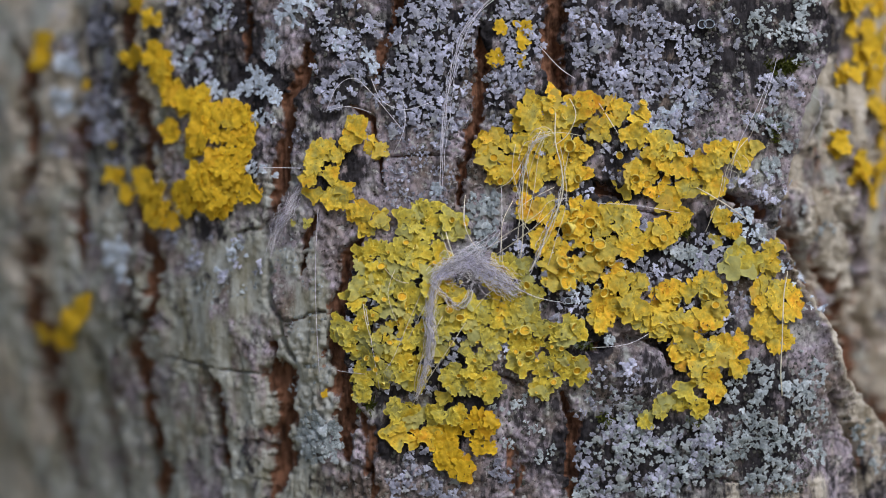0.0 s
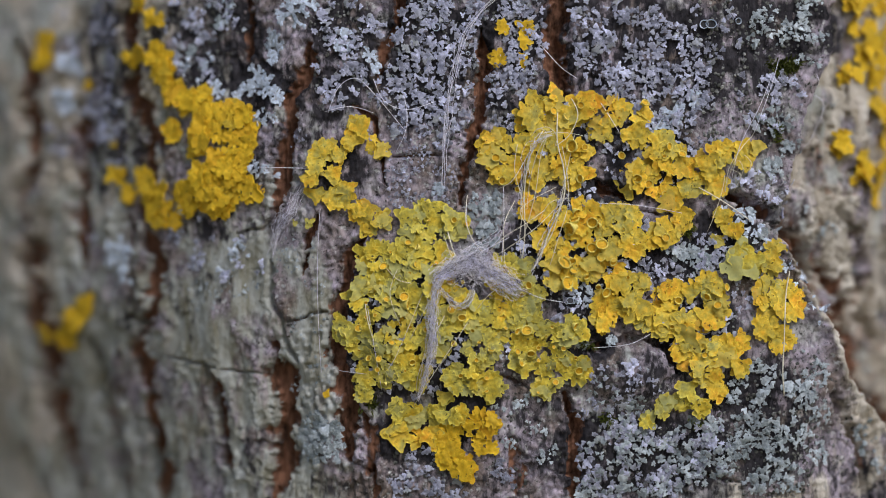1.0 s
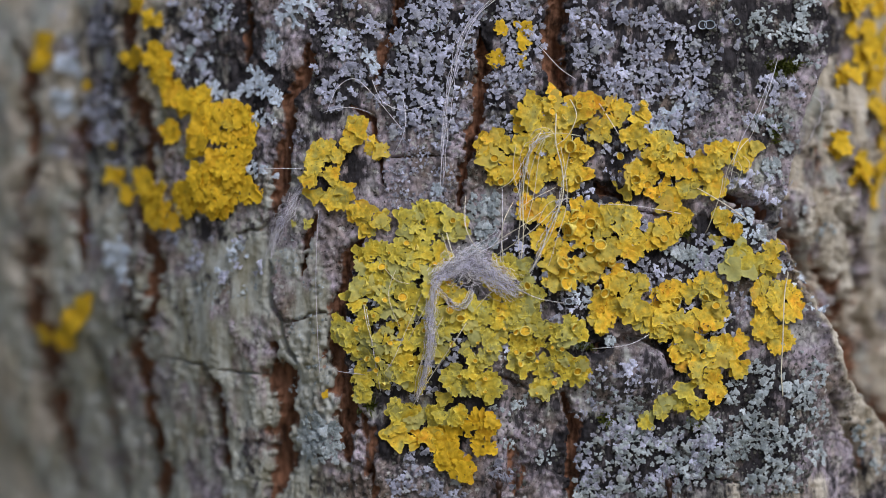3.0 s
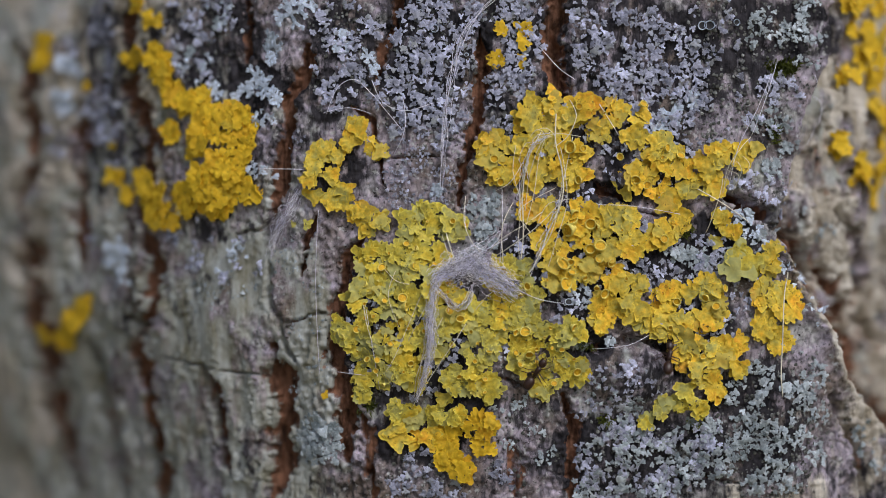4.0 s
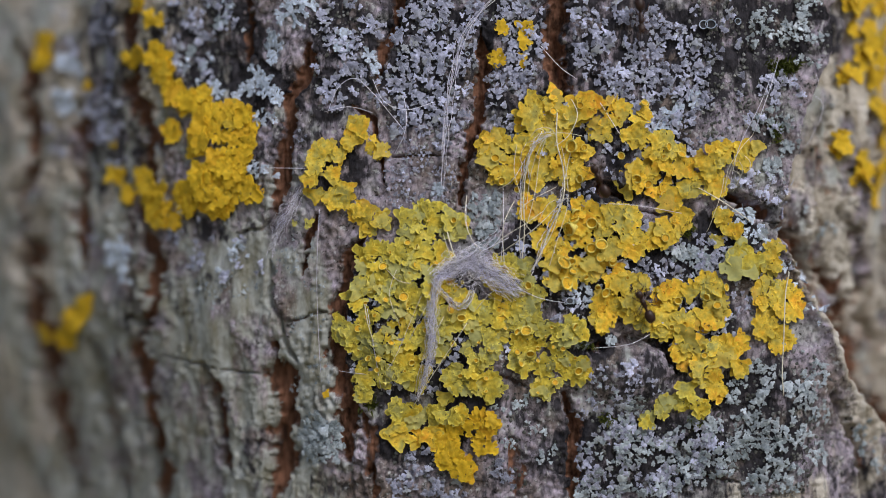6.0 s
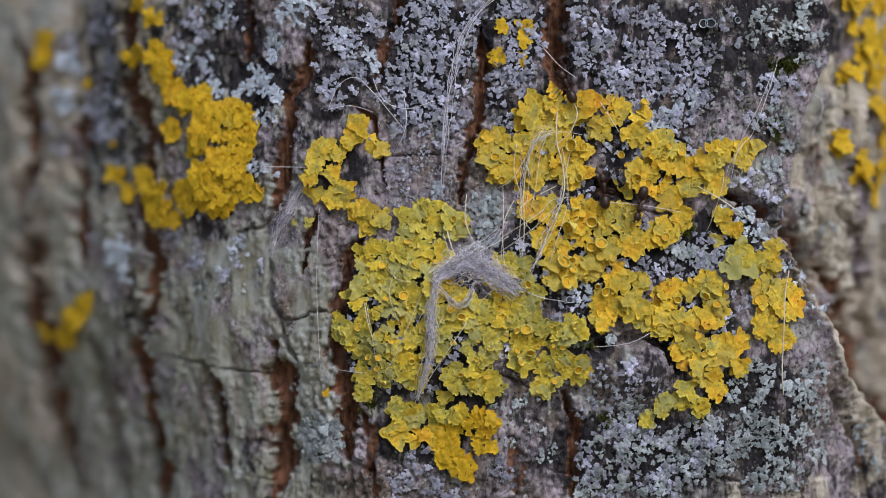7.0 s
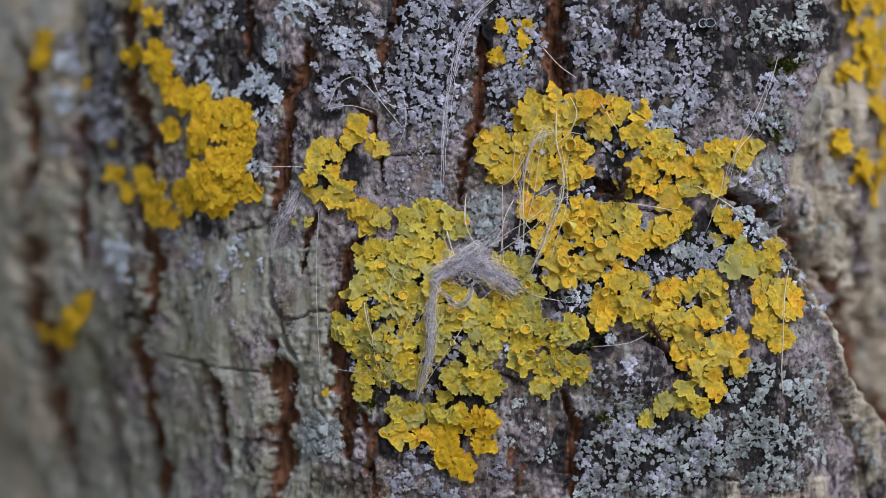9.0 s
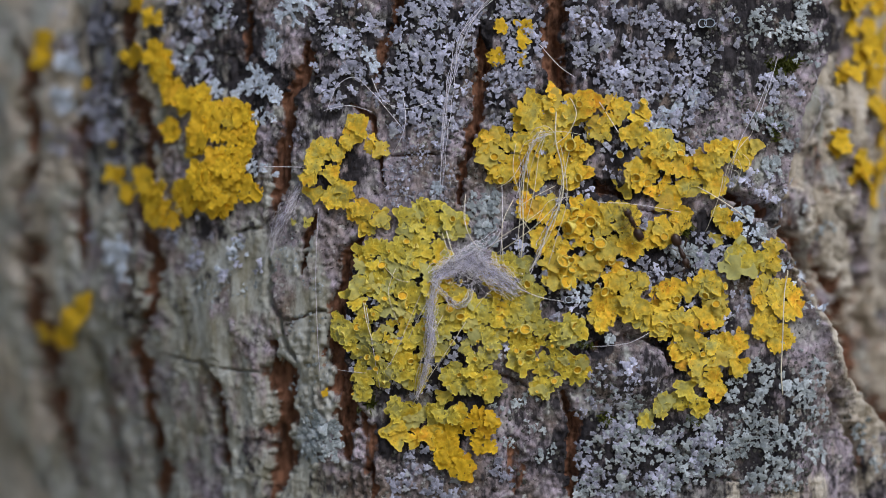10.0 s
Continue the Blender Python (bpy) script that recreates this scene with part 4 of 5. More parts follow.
def tube(path, rad):
    """A thin three-sided tube along a path."""
    n = len(path)
    d = np.gradient(path, axis=0)
    d /= np.linalg.norm(d, axis=1, keepdims=True) + 1e-12
    u = np.cross(d, [0.0, 1.0, 0.02])
    u /= np.linalg.norm(u, axis=1, keepdims=True) + 1e-12
    w = np.cross(d, u)
    verts = np.concatenate([path + rad * (u * math.cos(t) + w * math.sin(t)) for t in (0.5, 2.6, 4.7)])
    faces = [(s * n + i, s * n + i + 1, ((s + 1) % 3) * n + i + 1, ((s + 1) % 3) * n + i) for s in range(3) for i in range(n - 1)]
    return verts, faces


def hair(line, thick, label, mat=M_HAIR, lift=1.6, name="hair"):
    n = 8 * len(line)
    ab = smooth_line(line, n)
    up = lift * np.sin(np.linspace(0, math.pi, n)) ** 0.5 + 0.5
    path = on_bark(ab[:, 0], ab[:, 1], 0.0, 0.0)
    path = path + np.array([0, -1, 0]) * (up * MM)[:, None]
    o = path[0].copy()
    v, f = tube(path - o, 0.5 * thick * MM)
    ob = new(name, mesh_of(name, v, f, [mat]))
    ob.matrix_basis = Matrix.Translation(o)
    return tagged(ob, label, "hair", "loose hairs on the lichen")


def tuft(line, count, spread, label, seed, name="hair_tuft", thick=0.074, lift=2.8, fly=0.5, ends=(0.45, 0.45), mess=1.0):
    """A wisp of many fine hairs that run together, each a strand of its own."""
    r = np.random.default_rng(seed)
    o = on_bark([line[0][0]], [line[0][1]])[0]
    thing = new(name)
    thing.matrix_basis = Matrix.Translation(o)
    n, lines = 40, []
    for k in range(count):
        t0, t1 = sorted(r.uniform(0, 1, 2))
        if t1 - t0 < 0.35:
            t0, t1 = max(0, t0 - 0.25), min(1, t1 + 0.25)
        ab = smooth_line(line, 60)
        lo, hi = int(t0 * 59), max(int(t1 * 59), int(t0 * 59) + 8)
        ab = smooth_line(ab[lo:hi], n)
        on = np.linspace(lo, min(hi, 60), n) / 60
        wide = (ends[0] + (ends[1] - ends[0]) * on + 0.75 * np.sin(on * math.pi))[:, None]
        s = np.linspace(0, 1, n)
        off = r.normal(0, spread, 2)[None, :] + np.outer(s - 0.5, r.normal(0, mess * spread * 1.2, 2)) + np.outer(np.sin(s * r.uniform(4, 16) + r.uniform(0, 6)), r.normal(0, mess * spread * 0.4, 2))
        if r.random() < fly:
            off += np.outer((s - 0.4) ** 2, r.normal(0, 4 * spread, 2))
        off += 0.10 * mess * np.stack([np.sin(s * r.uniform(20, 45) + k), np.cos(s * r.uniform(20, 45) + 2 * k)], -1)
        lines.append(ab + off * wide)
    every = np.array(lines)
    paths = on_bark(every[..., 0], every[..., 1], 0.0, 0.0)
    for path in paths:
        path = path + np.array([0, -1, 0]) * ((lift + r.normal(0, 0.4)) * MM)
        v, f = tube(path - o, 0.5 * thick * r.uniform(0.6, 1.3) * MM)
        # one strand in five is coloured as shade between the hairs
        part("strand", mesh_of("strand", v, f, [M_HAIR_SHADE if r.random() < 0.2 else M_HAIR]), thing)
    return tagged(thing, label, "hair tuft")


# ---- moss ----
def moss(a, b, w, h, count, seed, label="small dark green cushion of moss in a bark hollow"):
    r = np.random.default_rng(seed)
    aa, bb = a + w * r.normal(0, 0.45, count), b + h * r.normal(0, 0.45, count)
    ms = frames_on(aa, bb, 0 * aa, r.uniform(0, 6.3, count))
    verts, faces = [], []
    o = ms[0].translation.copy()
    for m in ms:
        L, wd = r.uniform(0.8, 2.1), r.uniform(0.10, 0.2)
        m = Matrix.Translation(-o) @ m @ pose(0, 0, 0, 0, -r.uniform(20, 85), 0)
        at = len(verts)
        for x, y, z in ((0, -wd / 2, 0), (0, wd / 2, 0), (0.5 * L, wd, 0.06), (0.5 * L, -wd, 0.06), (L, 0, -0.1), (0.5 * L, 0, -0.06)):
            verts.append(m @ Vector((x * MM, y * MM, z * MM)))
        faces += [(at, at + 1, at + 2, at + 5), (at, at + 5, at + 3), (at + 3, at + 5, at + 4), (at + 5, at + 2, at + 4)]
    ob = new("moss_cushion", mesh_of("moss_cushion", verts, faces, [M_MOSS]))
    ob.matrix_basis = Matrix.Translation(o)
    return tagged(ob, label, "moss", kind="stuff")


# ---- building: the trunk and what lies far behind it ----
build_trunk()
build_surroundings()

# yellow lichens
yellow_lichen([(28, 9.5, 1.8), (29.5, 13, 2.0), (31, 16.3, 2), (33.5, 18.3, 1.8), (36.5, 17.3, 1.6), (37.5, 22, 3.2), (41.5, 22, 3.4), (43.3, 24.5, 2.4),
               (41, 27, 3.5), (36, 25, 2), (30.5, 23, 1.6), (36, 31, 2.2), (41, 31.5, 3), (45, 33.8, 1.5), (39, 35, 3), (33.5, 35, 2.6), (28, 35.5, 3),
               (26, 32, 1.8), (28.5, 38.5, 2), (30.5, 37.5, 2.5)], "large golden yellow lichen with scalloped lobes beside a bark crack", 11, 2.6, 0.05, 0.90, fill=1.5)
yellow_lichen([(21.7, 31, 1.6), (22.7, 34.5, 1.6), (20.6, 25.5, 0.8)], "small yellow lichen at the edge of a fissure", 12, 1.9, 0.1)
yellow_lichen([(25.5, 0.3, 1.8), (28, 3.3, 1.4)], "small golden lichen over a bark crack", 13, 1.8, 0.05)
yellow_lichen([(23.7, 10.5, 1.3)], "tiny yellow lichen at the edge of a fissure", 14, 1.5, 0.1)
yellow_lichen([(8.3, 10, 2.0), (8.6, 7, 1.2)], "yellow lichen on the turned-away side of the trunk", 15, 2.2, 0.1, fill=1.4)
yellow_lichen([(16.3, 15, 1.1)], "tiny yellow lichen spot on bare bark", 16, 1.4, 0.1)
yellow_lichen([(12.2, 58.5, 2.8), (15.5, 54, 2.0), (13.8, 56, 2.0)], "dull yellow lichen on the shaded side of the trunk", 17, 2.2, 0.1, fill=1.4)
yellow_lichen([(63.6, 22.6, 1.9), (66.6, 26.2, 1.6), (62.2, 25.4, 1.1), (57.6, 26.7, 1.7), (56.3, 28.8, 1.7), (60.4, 27.6, 1.1), (55.2, 31.4, 1.5), (59, 31, 1.5),
               (61, 33.3, 1.0), (59.4, 35.2, 1.4), (61.3, 35.6, 0.9), (56.7, 34.7, 0.6)], "loose yellow-green lichen with separate lobes on grey bark", 18, 2.1, 0.45, fill=1.1)
yellow_lichen([(64.3, 37.7, 1.9), (67.8, 38.7, 0.8), (65, 40.6, 0.9)], "small yellow lichen beside a brown crack", 19, 2.1, 0.4)
yellow_lichen([(88.8, 5, 1.0), (93.2, 4.8, 0.8)], "tiny golden lichen among grey lichen", 20, 1.75, 0.0)
yellow_lichen([(88.2, 10.4, 1.1), (92, 10.6, 0.7), (92.7, 8.2, 0.4)], "tiny golden lichen with spread lobes", 21, 1.7, 0.0)
yellow_lichen([(96.5, 18.2, 2.4), (99, 21.5, 2.5), (93.5, 20.5, 1.5), (87.5, 26, 2.7), (89.3, 30, 2.6), (94, 26.5, 2.6), (98, 28, 3.2), (101.5, 30.5, 2.6),
               (103, 26.5, 1.6), (95, 31.5, 2)], "golden lichen with fruiting cups, hairs lying across it", 22, 2.4, 0.12, 1.05,
              [(97.3, 19.8, .8), (101.2, 26.0, 1.2), (99.9, 21.2, .8), (91.5, 33.5, .6)], fill=1.1, more=7)
yellow_lichen([(104, 18.7, 1.9), (108, 20, 2.6), (106.5, 23.3, 1.7), (113, 19.7, 1.2), (112, 24, 2), (116, 26.5, 3), (119, 29, 2.7), (112, 31, 2.2),
               (116, 32.5, 2.8), (118, 35.5, 1.7)], "golden lichen round a dark hollow in the bark", 23, 2.3, 0.12, 1.05,
              [(110.3, 27.7, .75), (112.2, 31.5, .9), (113.6, 32.6, .8), (113.4, 18.6, .7), (116.8, 27.5, .4)], fill=1.1, more=8)
yellow_lichen([(124, 30, 2.6), (128, 27, 2), (132.7, 26, 1.4), (126.3, 32.3, 1.9), (131, 28.6, 1.3), (122, 33, 1.8)], "yellow-green lichen at the edge of the bark plate", 24, 2.1, 0.4, fill=1.1)
yellow_lichen([(94, 37, 2.2), (98, 38, 2.6), (102, 38.5, 3), (106, 39, 2.6), (110, 39, 2.6), (97, 43, 2.6), (102, 44, 3), (107, 44, 2.8), (112, 43, 2.4),
               (117, 41, 2.3), (120, 39.5, 1.5), (99, 48.5, 2.6), (104, 47.5, 2), (109, 49, 2.1), (113, 50, 1.7), (107, 54, 2.6), (111.5, 54, 2.2),
               (106, 56.5, 1.6)], "broad golden lichen crowded with round orange cups", 25, 2.1, 0.22, 1.0,
              [(101.8, 37.6, 1.0), (101, 40.5, 1.5), (101.6, 39, 1.0), (104.8, 39.5, 1.0), (106.1, 39.9, .6), (104.5, 43.8, .9), (106.5, 43.3, 1.1),
               (99.2, 46.7, 1.3), (99.8, 50, 1.2), (106.2, 45.5, .8), (106.8, 51.4, .9), (100.9, 46.0, .8), (101.2, 48, .7), (105.6, 50.5, .6)], fill=1.1, more=16)
yellow_lichen([(75, 39, 3), (73, 42.3, 2.3), (80.5, 40, 2), (67, 46.5, 3.4), (72, 46, 3.4), (77, 46.5, 3)], "olive-yellow lichen with long flat lobes", 26, 2.4, 0.65, 1.05,
              [(74, 44, .6), (72.5, 48.5, .4)], fill=1.2, more=10)
yellow_lichen([(66, 53, 3.6), (71, 53, 3.6), (61, 58, 1.7), (64.5, 60, 3), (70, 60, 3.6), (66.6, 65.3, 3.0), (73, 65.5, 2.6), (64.3, 69.3, 1.5)],
              "olive-yellow lichen carpet with small ringed cups", 27, 2.0, 0.7, 0.98,
              [(71.6, 52.4, .9), (71.9, 53.8, .9), (68.5, 53.4, .6), (66, 63.2, .6), (67.3, 63.1, .6), (69, 60.5, .6), (63.8, 58, .7), (65.5, 56, .4), (66.8, 55.8, .4), (72.6, 57.6, .4)], fill=1, more=16)
yellow_lichen([(78, 53, 3.2), (83, 55, 3), (77, 60, 3), (85, 61.5, 3), (82, 66.5, 2.8), (86, 67.5, 2.5), (88, 48.5, 2.6), (90, 52.5, 2.8), (92, 48, 2.6), (93, 52, 2.6), (89.5, 56, 2.3), (88, 59, 2)],
              "olive-yellow lichen under a tuft of grey hair", 28, 1.9, 0.6, 0.98,
              [(79.8, 54.8, .8), (81.6, 55.9, .8), (80.5, 60.6, .7), (79.6, 49.8, .8), (81.8, 50, .4), (84.6, 60.5, .4), (80, 53.2, .7), (83.5, 58.3, .4)], fill=1, more=14)
yellow_lichen([(93, 57, 3), (97, 60, 3), (93, 63, 2.6), (98, 65, 3), (96, 68.3, 1.9), (102, 64, 1.7), (101, 58, 2), (103, 66, 1.2)],
              "olive-yellow lichen with orange cups and scalloped edge", 29, 2.0, 0.6, 1.0,
              [(93.2, 58.4, 1.0), (93.8, 62, .8), (91.2, 62, .6), (97.5, 57.5, .4), (99.5, 61.3, .5)], fill=1, more=12)
yellow_lichen([(79.5, 77, 1.9), (85, 75, 2.6), (80, 80.6, 2.3), (86, 78.3, 1.6), (82.3, 83, 1.7)], "golden lichen hanging as a pointed patch", 30, 2.3, 0.1, fill=1.2)
yellow_lichen([(70, 76, 1.6), (73.5, 77, 1.8), (76.5, 77, 1.5)], "yellow-green lichen beside a pointed golden patch", 43, 2.0, 0.4, fill=0.9)
yellow_lichen([(70.5, 72.4, 1.6), (73.5, 73, 1.9), (77, 73, 1.9), (81, 73.4, 1.6), (79, 70, 1.3)], "pale greenish lichen at the foot of the hair tuft", 31, 1.9, 1.0, fill=0.9)
yellow_lichen([(122.3, 54.5, 3), (115, 56.5, 1.9), (119, 53, 3), (125, 51, 2.6), (126, 55, 2.5), (119, 58, 2.5), (122, 62, 3), (125, 66, 2.6), (127, 62, 2.2), (130, 61, 1.7),
               (131, 65, 1.3), (126.5, 68.7, 1.6)], "golden lichen wrapped round the edge of a bare knob", 32, 2.3, 0.2, 0.98, [(128, 50.8, .7)], fill=1.2, more=6)
yellow_lichen([(131.2, 46.2, 2.3)], "single broad olive-yellow lichen with large rounded lobes", 42, 3.6, 0.9, 2.6)
yellow_lichen([(136, 46.5, 2.2), (137.5, 43.5, 1.0), (135.8, 52, 2.8), (139, 54, 2.3), (135, 57, 2.3), (138, 60, 2.2), (139.5, 51.5, 1.8)],
              "olive-yellow lichen along the plate's edge", 33, 2.3, 0.5, fill=1.1)
yellow_lichen([(114.5, 74, 1.3), (117, 71.5, 1.7), (121, 70.5, 1.7), (124, 72, 1.2)], "small yellow-green lichen below the knob", 34, 2.0, 0.6, fill=1)
yellow_lichen([(128, 38.5, 1.7), (130, 41, 1.5), (127, 42.5, 1.0), (121.5, 38, 1.2)], "small yellow lichen among grey lichen and moss", 35, 1.8, 0.4, fill=0.9)
yellow_lichen([(57.6, 69.4, 0.7)], "tiny yellow lichen spot on bare bark", 36, 1.1, 0.1)
yellow_lichen([(52.5, 39.2, 0.6), (54.8, 39.6, 0.5)], "tiny yellow-green lichen spot in silk", 37, 1.0, 0.8)
yellow_lichen([(151.5, 0, 2.6), (155, 1, 2.2), (152.5, 4, 2.4), (156, 7, 2.6), (153.5, 9, 2.2), (150.5, 12.5, 2.2), (153.5, 13, 2.4), (148.8, 14, 1.2)],
              "golden lichen on the bark beyond the plate", 38, 2.6, 0.1, fill=1.2)
yellow_lichen([(156.5, 19.5, 2.4), (156, 24, 2.6)], "golden lichen on the bark beyond the plate", 39, 2.6, 0.1, fill=1.2)
yellow_lichen([(148.4, 23.8, 1.7), (148, 25.8, 1.4)], "tiny golden lichen on the bark beyond the plate", 40, 2.0, 0.1, fill=1.0)
yellow_lichen([(152, 28.5, 1.6), (152.5, 32, 1.8), (155, 33, 2.6), (157.5, 35.5, 2.2), (156, 29.5, 1.9)], "golden lichen on the bark beyond the plate", 41, 2.6, 0.1, fill=1.2)

# grey lichens
G = "crust of tiny pale grey lichen lobes on dark bark"
grey_lichen([(74, 5, 6), (79, 12, 7), (73, 15, 6), (82, 3, 5), (79, 19, 4.5), (71, 20, 3), (77, 23, 3.5)], G, 51, grains=0.5,
            cups=[(74.6, 2.0, .55), (77.1, 4.9, .75), (78.9, 3.9, .4), (82.6, 9.6, .4), (69.5, 13.5, .4)])
grey_lichen([(92, 3, 4.4), (91.2, 13, 4.4), (93, 8, 3.6), (88, 18, 3), (90, 21, 2.5)], G, 52, grains=0.5)
grey_lichen([(107, 3, 5.5), (112, 7, 7), (106.5, 11, 4.8), (119, 10, 6), (113, 14, 6), (105, 8, 3.6), (120, 17, 6)], G, 53,
            cups=[(125.8, 4.3, 1.0), (124.5, 4.3, .8), (130.2, 3.7, .7)])
grey_lichen([(124, 22, 6), (118, 22, 4), (128, 15, 5), (128, 8, 5), (126, 2, 4)], G, 54, thin=0.62, grains=0.5)
grey_lichen([(137, 6, 5), (144, 4, 5), (143, 8, 4), (139, 2, 4)], "grey-green crust of tiny lichen lobes", 55, mat=M_BLUE, size=0.75, thin=0.5, grains=0.5)
grey_lichen([(137, 22, 3.5), (139, 27, 3), (136, 29, 2.5), (140, 24, 2)], "blue-grey lichen lobes on the plate's edge", 56, mat=M_BLUE, size=0.9, thin=0.4)
grey_lichen([(137, 16, 3), (141, 16, 2.5), (134, 33, 3), (138, 34, 3), (131, 33, 2), (137, 20, 3), (133, 20, 2.5)],
            "grey-green lichen crust on the shoulder of the bark plate", 79, thin=0.25, grains=0.5)
grey_lichen([(60, 4, 5), (66, 7, 4), (60, 12, 5), (65, 15, 4), (58, 17, 3)], G, 57, thin=0.3, grains=0.5)
grey_lichen([(32, 3, 4), (37, 6, 5), (39, 2, 4), (36, 12, 4), (33, 9, 3)], G, 58, thin=0.4, grains=0.5)
grey_lichen([(86, 36, 3.2), (86, 40, 3.2), (84, 43, 2)], "blue-grey patch of tiny lichen lobes", 59, mat=M_BLUE, size=1.0, gap=0.70, thin=-0.2)
grey_lichen([(132, 38, 2.5), (134, 42, 2.5), (130, 44.5, 2), (137, 41, 1.5)], "blue-grey patch of tiny lichen lobes", 60, mat=M_BLUE, size=1.0, gap=0.70)
grey_lichen([(129, 37.5, 1.8), (131.5, 39.3, 1.9), (134, 41.3, 1.9), (136.3, 43.4, 1.6), (139, 46.2, 1.3), (142, 49.5, 1.1), (144, 53.5, 1.5), (145.5, 57, 1.2)],
            "whitish lichen rim along the broken edge of the bark plate", 78, 0.8, 0.5, M_PALE, thin=-0.5)
grey_lichen([(120, 44, 3), (123, 46, 3), (117, 44, 2), (124, 43, 2)], "blue-grey patch of tiny lichen lobes", 61, mat=M_BLUE, size=0.85)
grey_lichen([(116, 48, 3), (119, 50, 3), (113, 46.5, 2), (124, 47, 3), (125, 41, 2.5), (121, 50, 2), (119, 44, 2)], "pale grey lichen crumbs in a dark hollow", 90, size=0.7, thin=0.0)
grey_lichen([(103, 53, 2), (102, 50.5, 2), (103.5, 56, 1.5)], "pale grey lichen among yellow lobes", 62, mat=M_PALE, size=0.8, cups=[(100.8, 53.2, .7)])
grey_lichen([(110, 80, 6), (104, 80, 3), (118, 82, 6), (113, 74, 4), (124, 79, 6), (107, 86, 5), (115, 87, 4)], "blue-grey crust of tiny lichen lobes on dark bark", 63, mat=M_BLUE, thin=0.2, grains=0.5)
grey_lichen([(110, 80, 6), (104, 80, 3), (118, 82, 6), (124, 79, 6), (107, 86, 5), (115, 87, 4)], G, 89, thin=0.35)
grey_lichen([(132, 72, 5), (135, 79, 5), (130, 82, 4), (140, 76, 4), (136, 66, 3), (141, 70, 3)], "blue-grey crust of tiny lichen lobes on dark bark", 64, mat=M_BLUE, thin=0.1, grains=0.5)
grey_lichen([(139, 62, 2.5), (143, 64, 3), (140, 67, 2.5), (145, 69, 3), (144, 74, 3.5), (139, 84, 4), (145, 81, 3), (134, 86, 3)],
            "thin grey-blue lichen crust on rough pinkish bark", 80, mat=M_BLUE, thin=0.3, grains=0.5)
grey_lichen([(150, 62, 2.5), (154, 68, 3), (152, 76, 3), (157, 81, 3), (144, 36, 2), (146, 42, 2.5), (150, 48, 3), (156, 54, 3), (147, 19, 2), (144, 28, 2)],
            "pale lichen specks on brown bark beyond the plate", 86, mat=M_BLUE, thin=0.45, grains=0.6)
grey_lichen([(73, 30, 5), (78, 33, 4), (70, 25, 3), (76, 36, 3), (71, 35, 3), (52, 25, 2.5)], "fine pale crumbs of lichen on bare grey bark", 91, size=0.48, gap=0.55, thin=0.0)
grey_lichen([(52, 45, 4), (56, 50, 3), (55, 58, 3.5), (57, 65, 3), (43, 50, 4), (36, 52, 4), (53, 70, 2.5)], "fine pale green crumbs of lichen on bare bark", 92, size=0.42, gap=0.65, mat=M_BLUE, thin=0.2)
grey_lichen([(92, 72, 3.5), (95, 76, 3), (90, 77, 2.5), (97, 80, 2.5), (88, 71, 2), (106, 68, 3)], "thin grey-green lichen crust on bark below the yellow lichen", 93, size=0.65, mat=M_BLUE, thin=0.3, grains=0.6)
grey_lichen([(56, 76, 3), (59, 77, 2.5), (57, 79, 3)], "blue-grey patch of small lichen lobes", 65, mat=M_BLUE, size=1.1, thin=0.0)
grey_lichen([(74, 84, 5), (79, 86, 4), (71, 87, 3), (88, 82, 2), (90, 85, 3)], G, 66, thin=0.2, grains=0.5)
grey_lichen([(114, 67, 2), (112, 64, 2)], "tiny grey lichen lobes on a bare knob", 67, thin=0.9)
grey_lichen([(21.5, 45, 2.2), (22, 48, 1.6)], "blue-grey lichen on the trunk's shaded side", 68, mat=M_PALE, size=1.2, gap=0.5, thin=-0.6)
grey_lichen([(18, 4, 5), (12, 5, 4), (19, 12, 4), (18, 20, 5), (11, 24, 4), (19, 28, 4), (31, 28, 2), (34, 44, 6), (18, 41, 4), (42, 46, 5)],
            "thin broken crust of grey lichen specks on bark", 87, thin=0.6)
grey_lichen([(38, 3, 5), (46, 5, 4), (34, 12, 4), (47, 22, 3), (46, 30, 3), (33, 41, 4), (40, 44, 4)], "pale blue-grey lichen specks on bark", 88, mat=M_PALE, thin=0.75)
grey_lichen([(12.7, 11.5, 1.7), (12.8, 18.2, 2.2)], "blue-grey lichen on the trunk's shaded side", 69, mat=M_PALE, size=1.2, gap=0.5, thin=-0.9)
for k, spot in enumerate(((51.8, 2.2, 2.8), (53.8, 0.5, 2), (49, 7.8, 1.8), (48.3, 10.3, 1.2), (60.8, 7.2, 1.8), (65.3, 9.8, 1.3), (66.4, 12, 1.0), (45.5, 13.3, 2),
                          (47.5, 15.3, 2.2), (49, 17, 1.4), (44, 15.5, 1.5), (38.5, 16, 1.5), (41.5, 17.6, 1.3), (77.4, 33.5, 1.1), (119, 20, 2.2), (115.8, 22.6, 1.9),
                          (123, 17.6, 1.6), (113.6, 20.4, 1.5))):
    strap_lichen(spot[0], spot[1], 1.35 * spot[2], 700 + k)
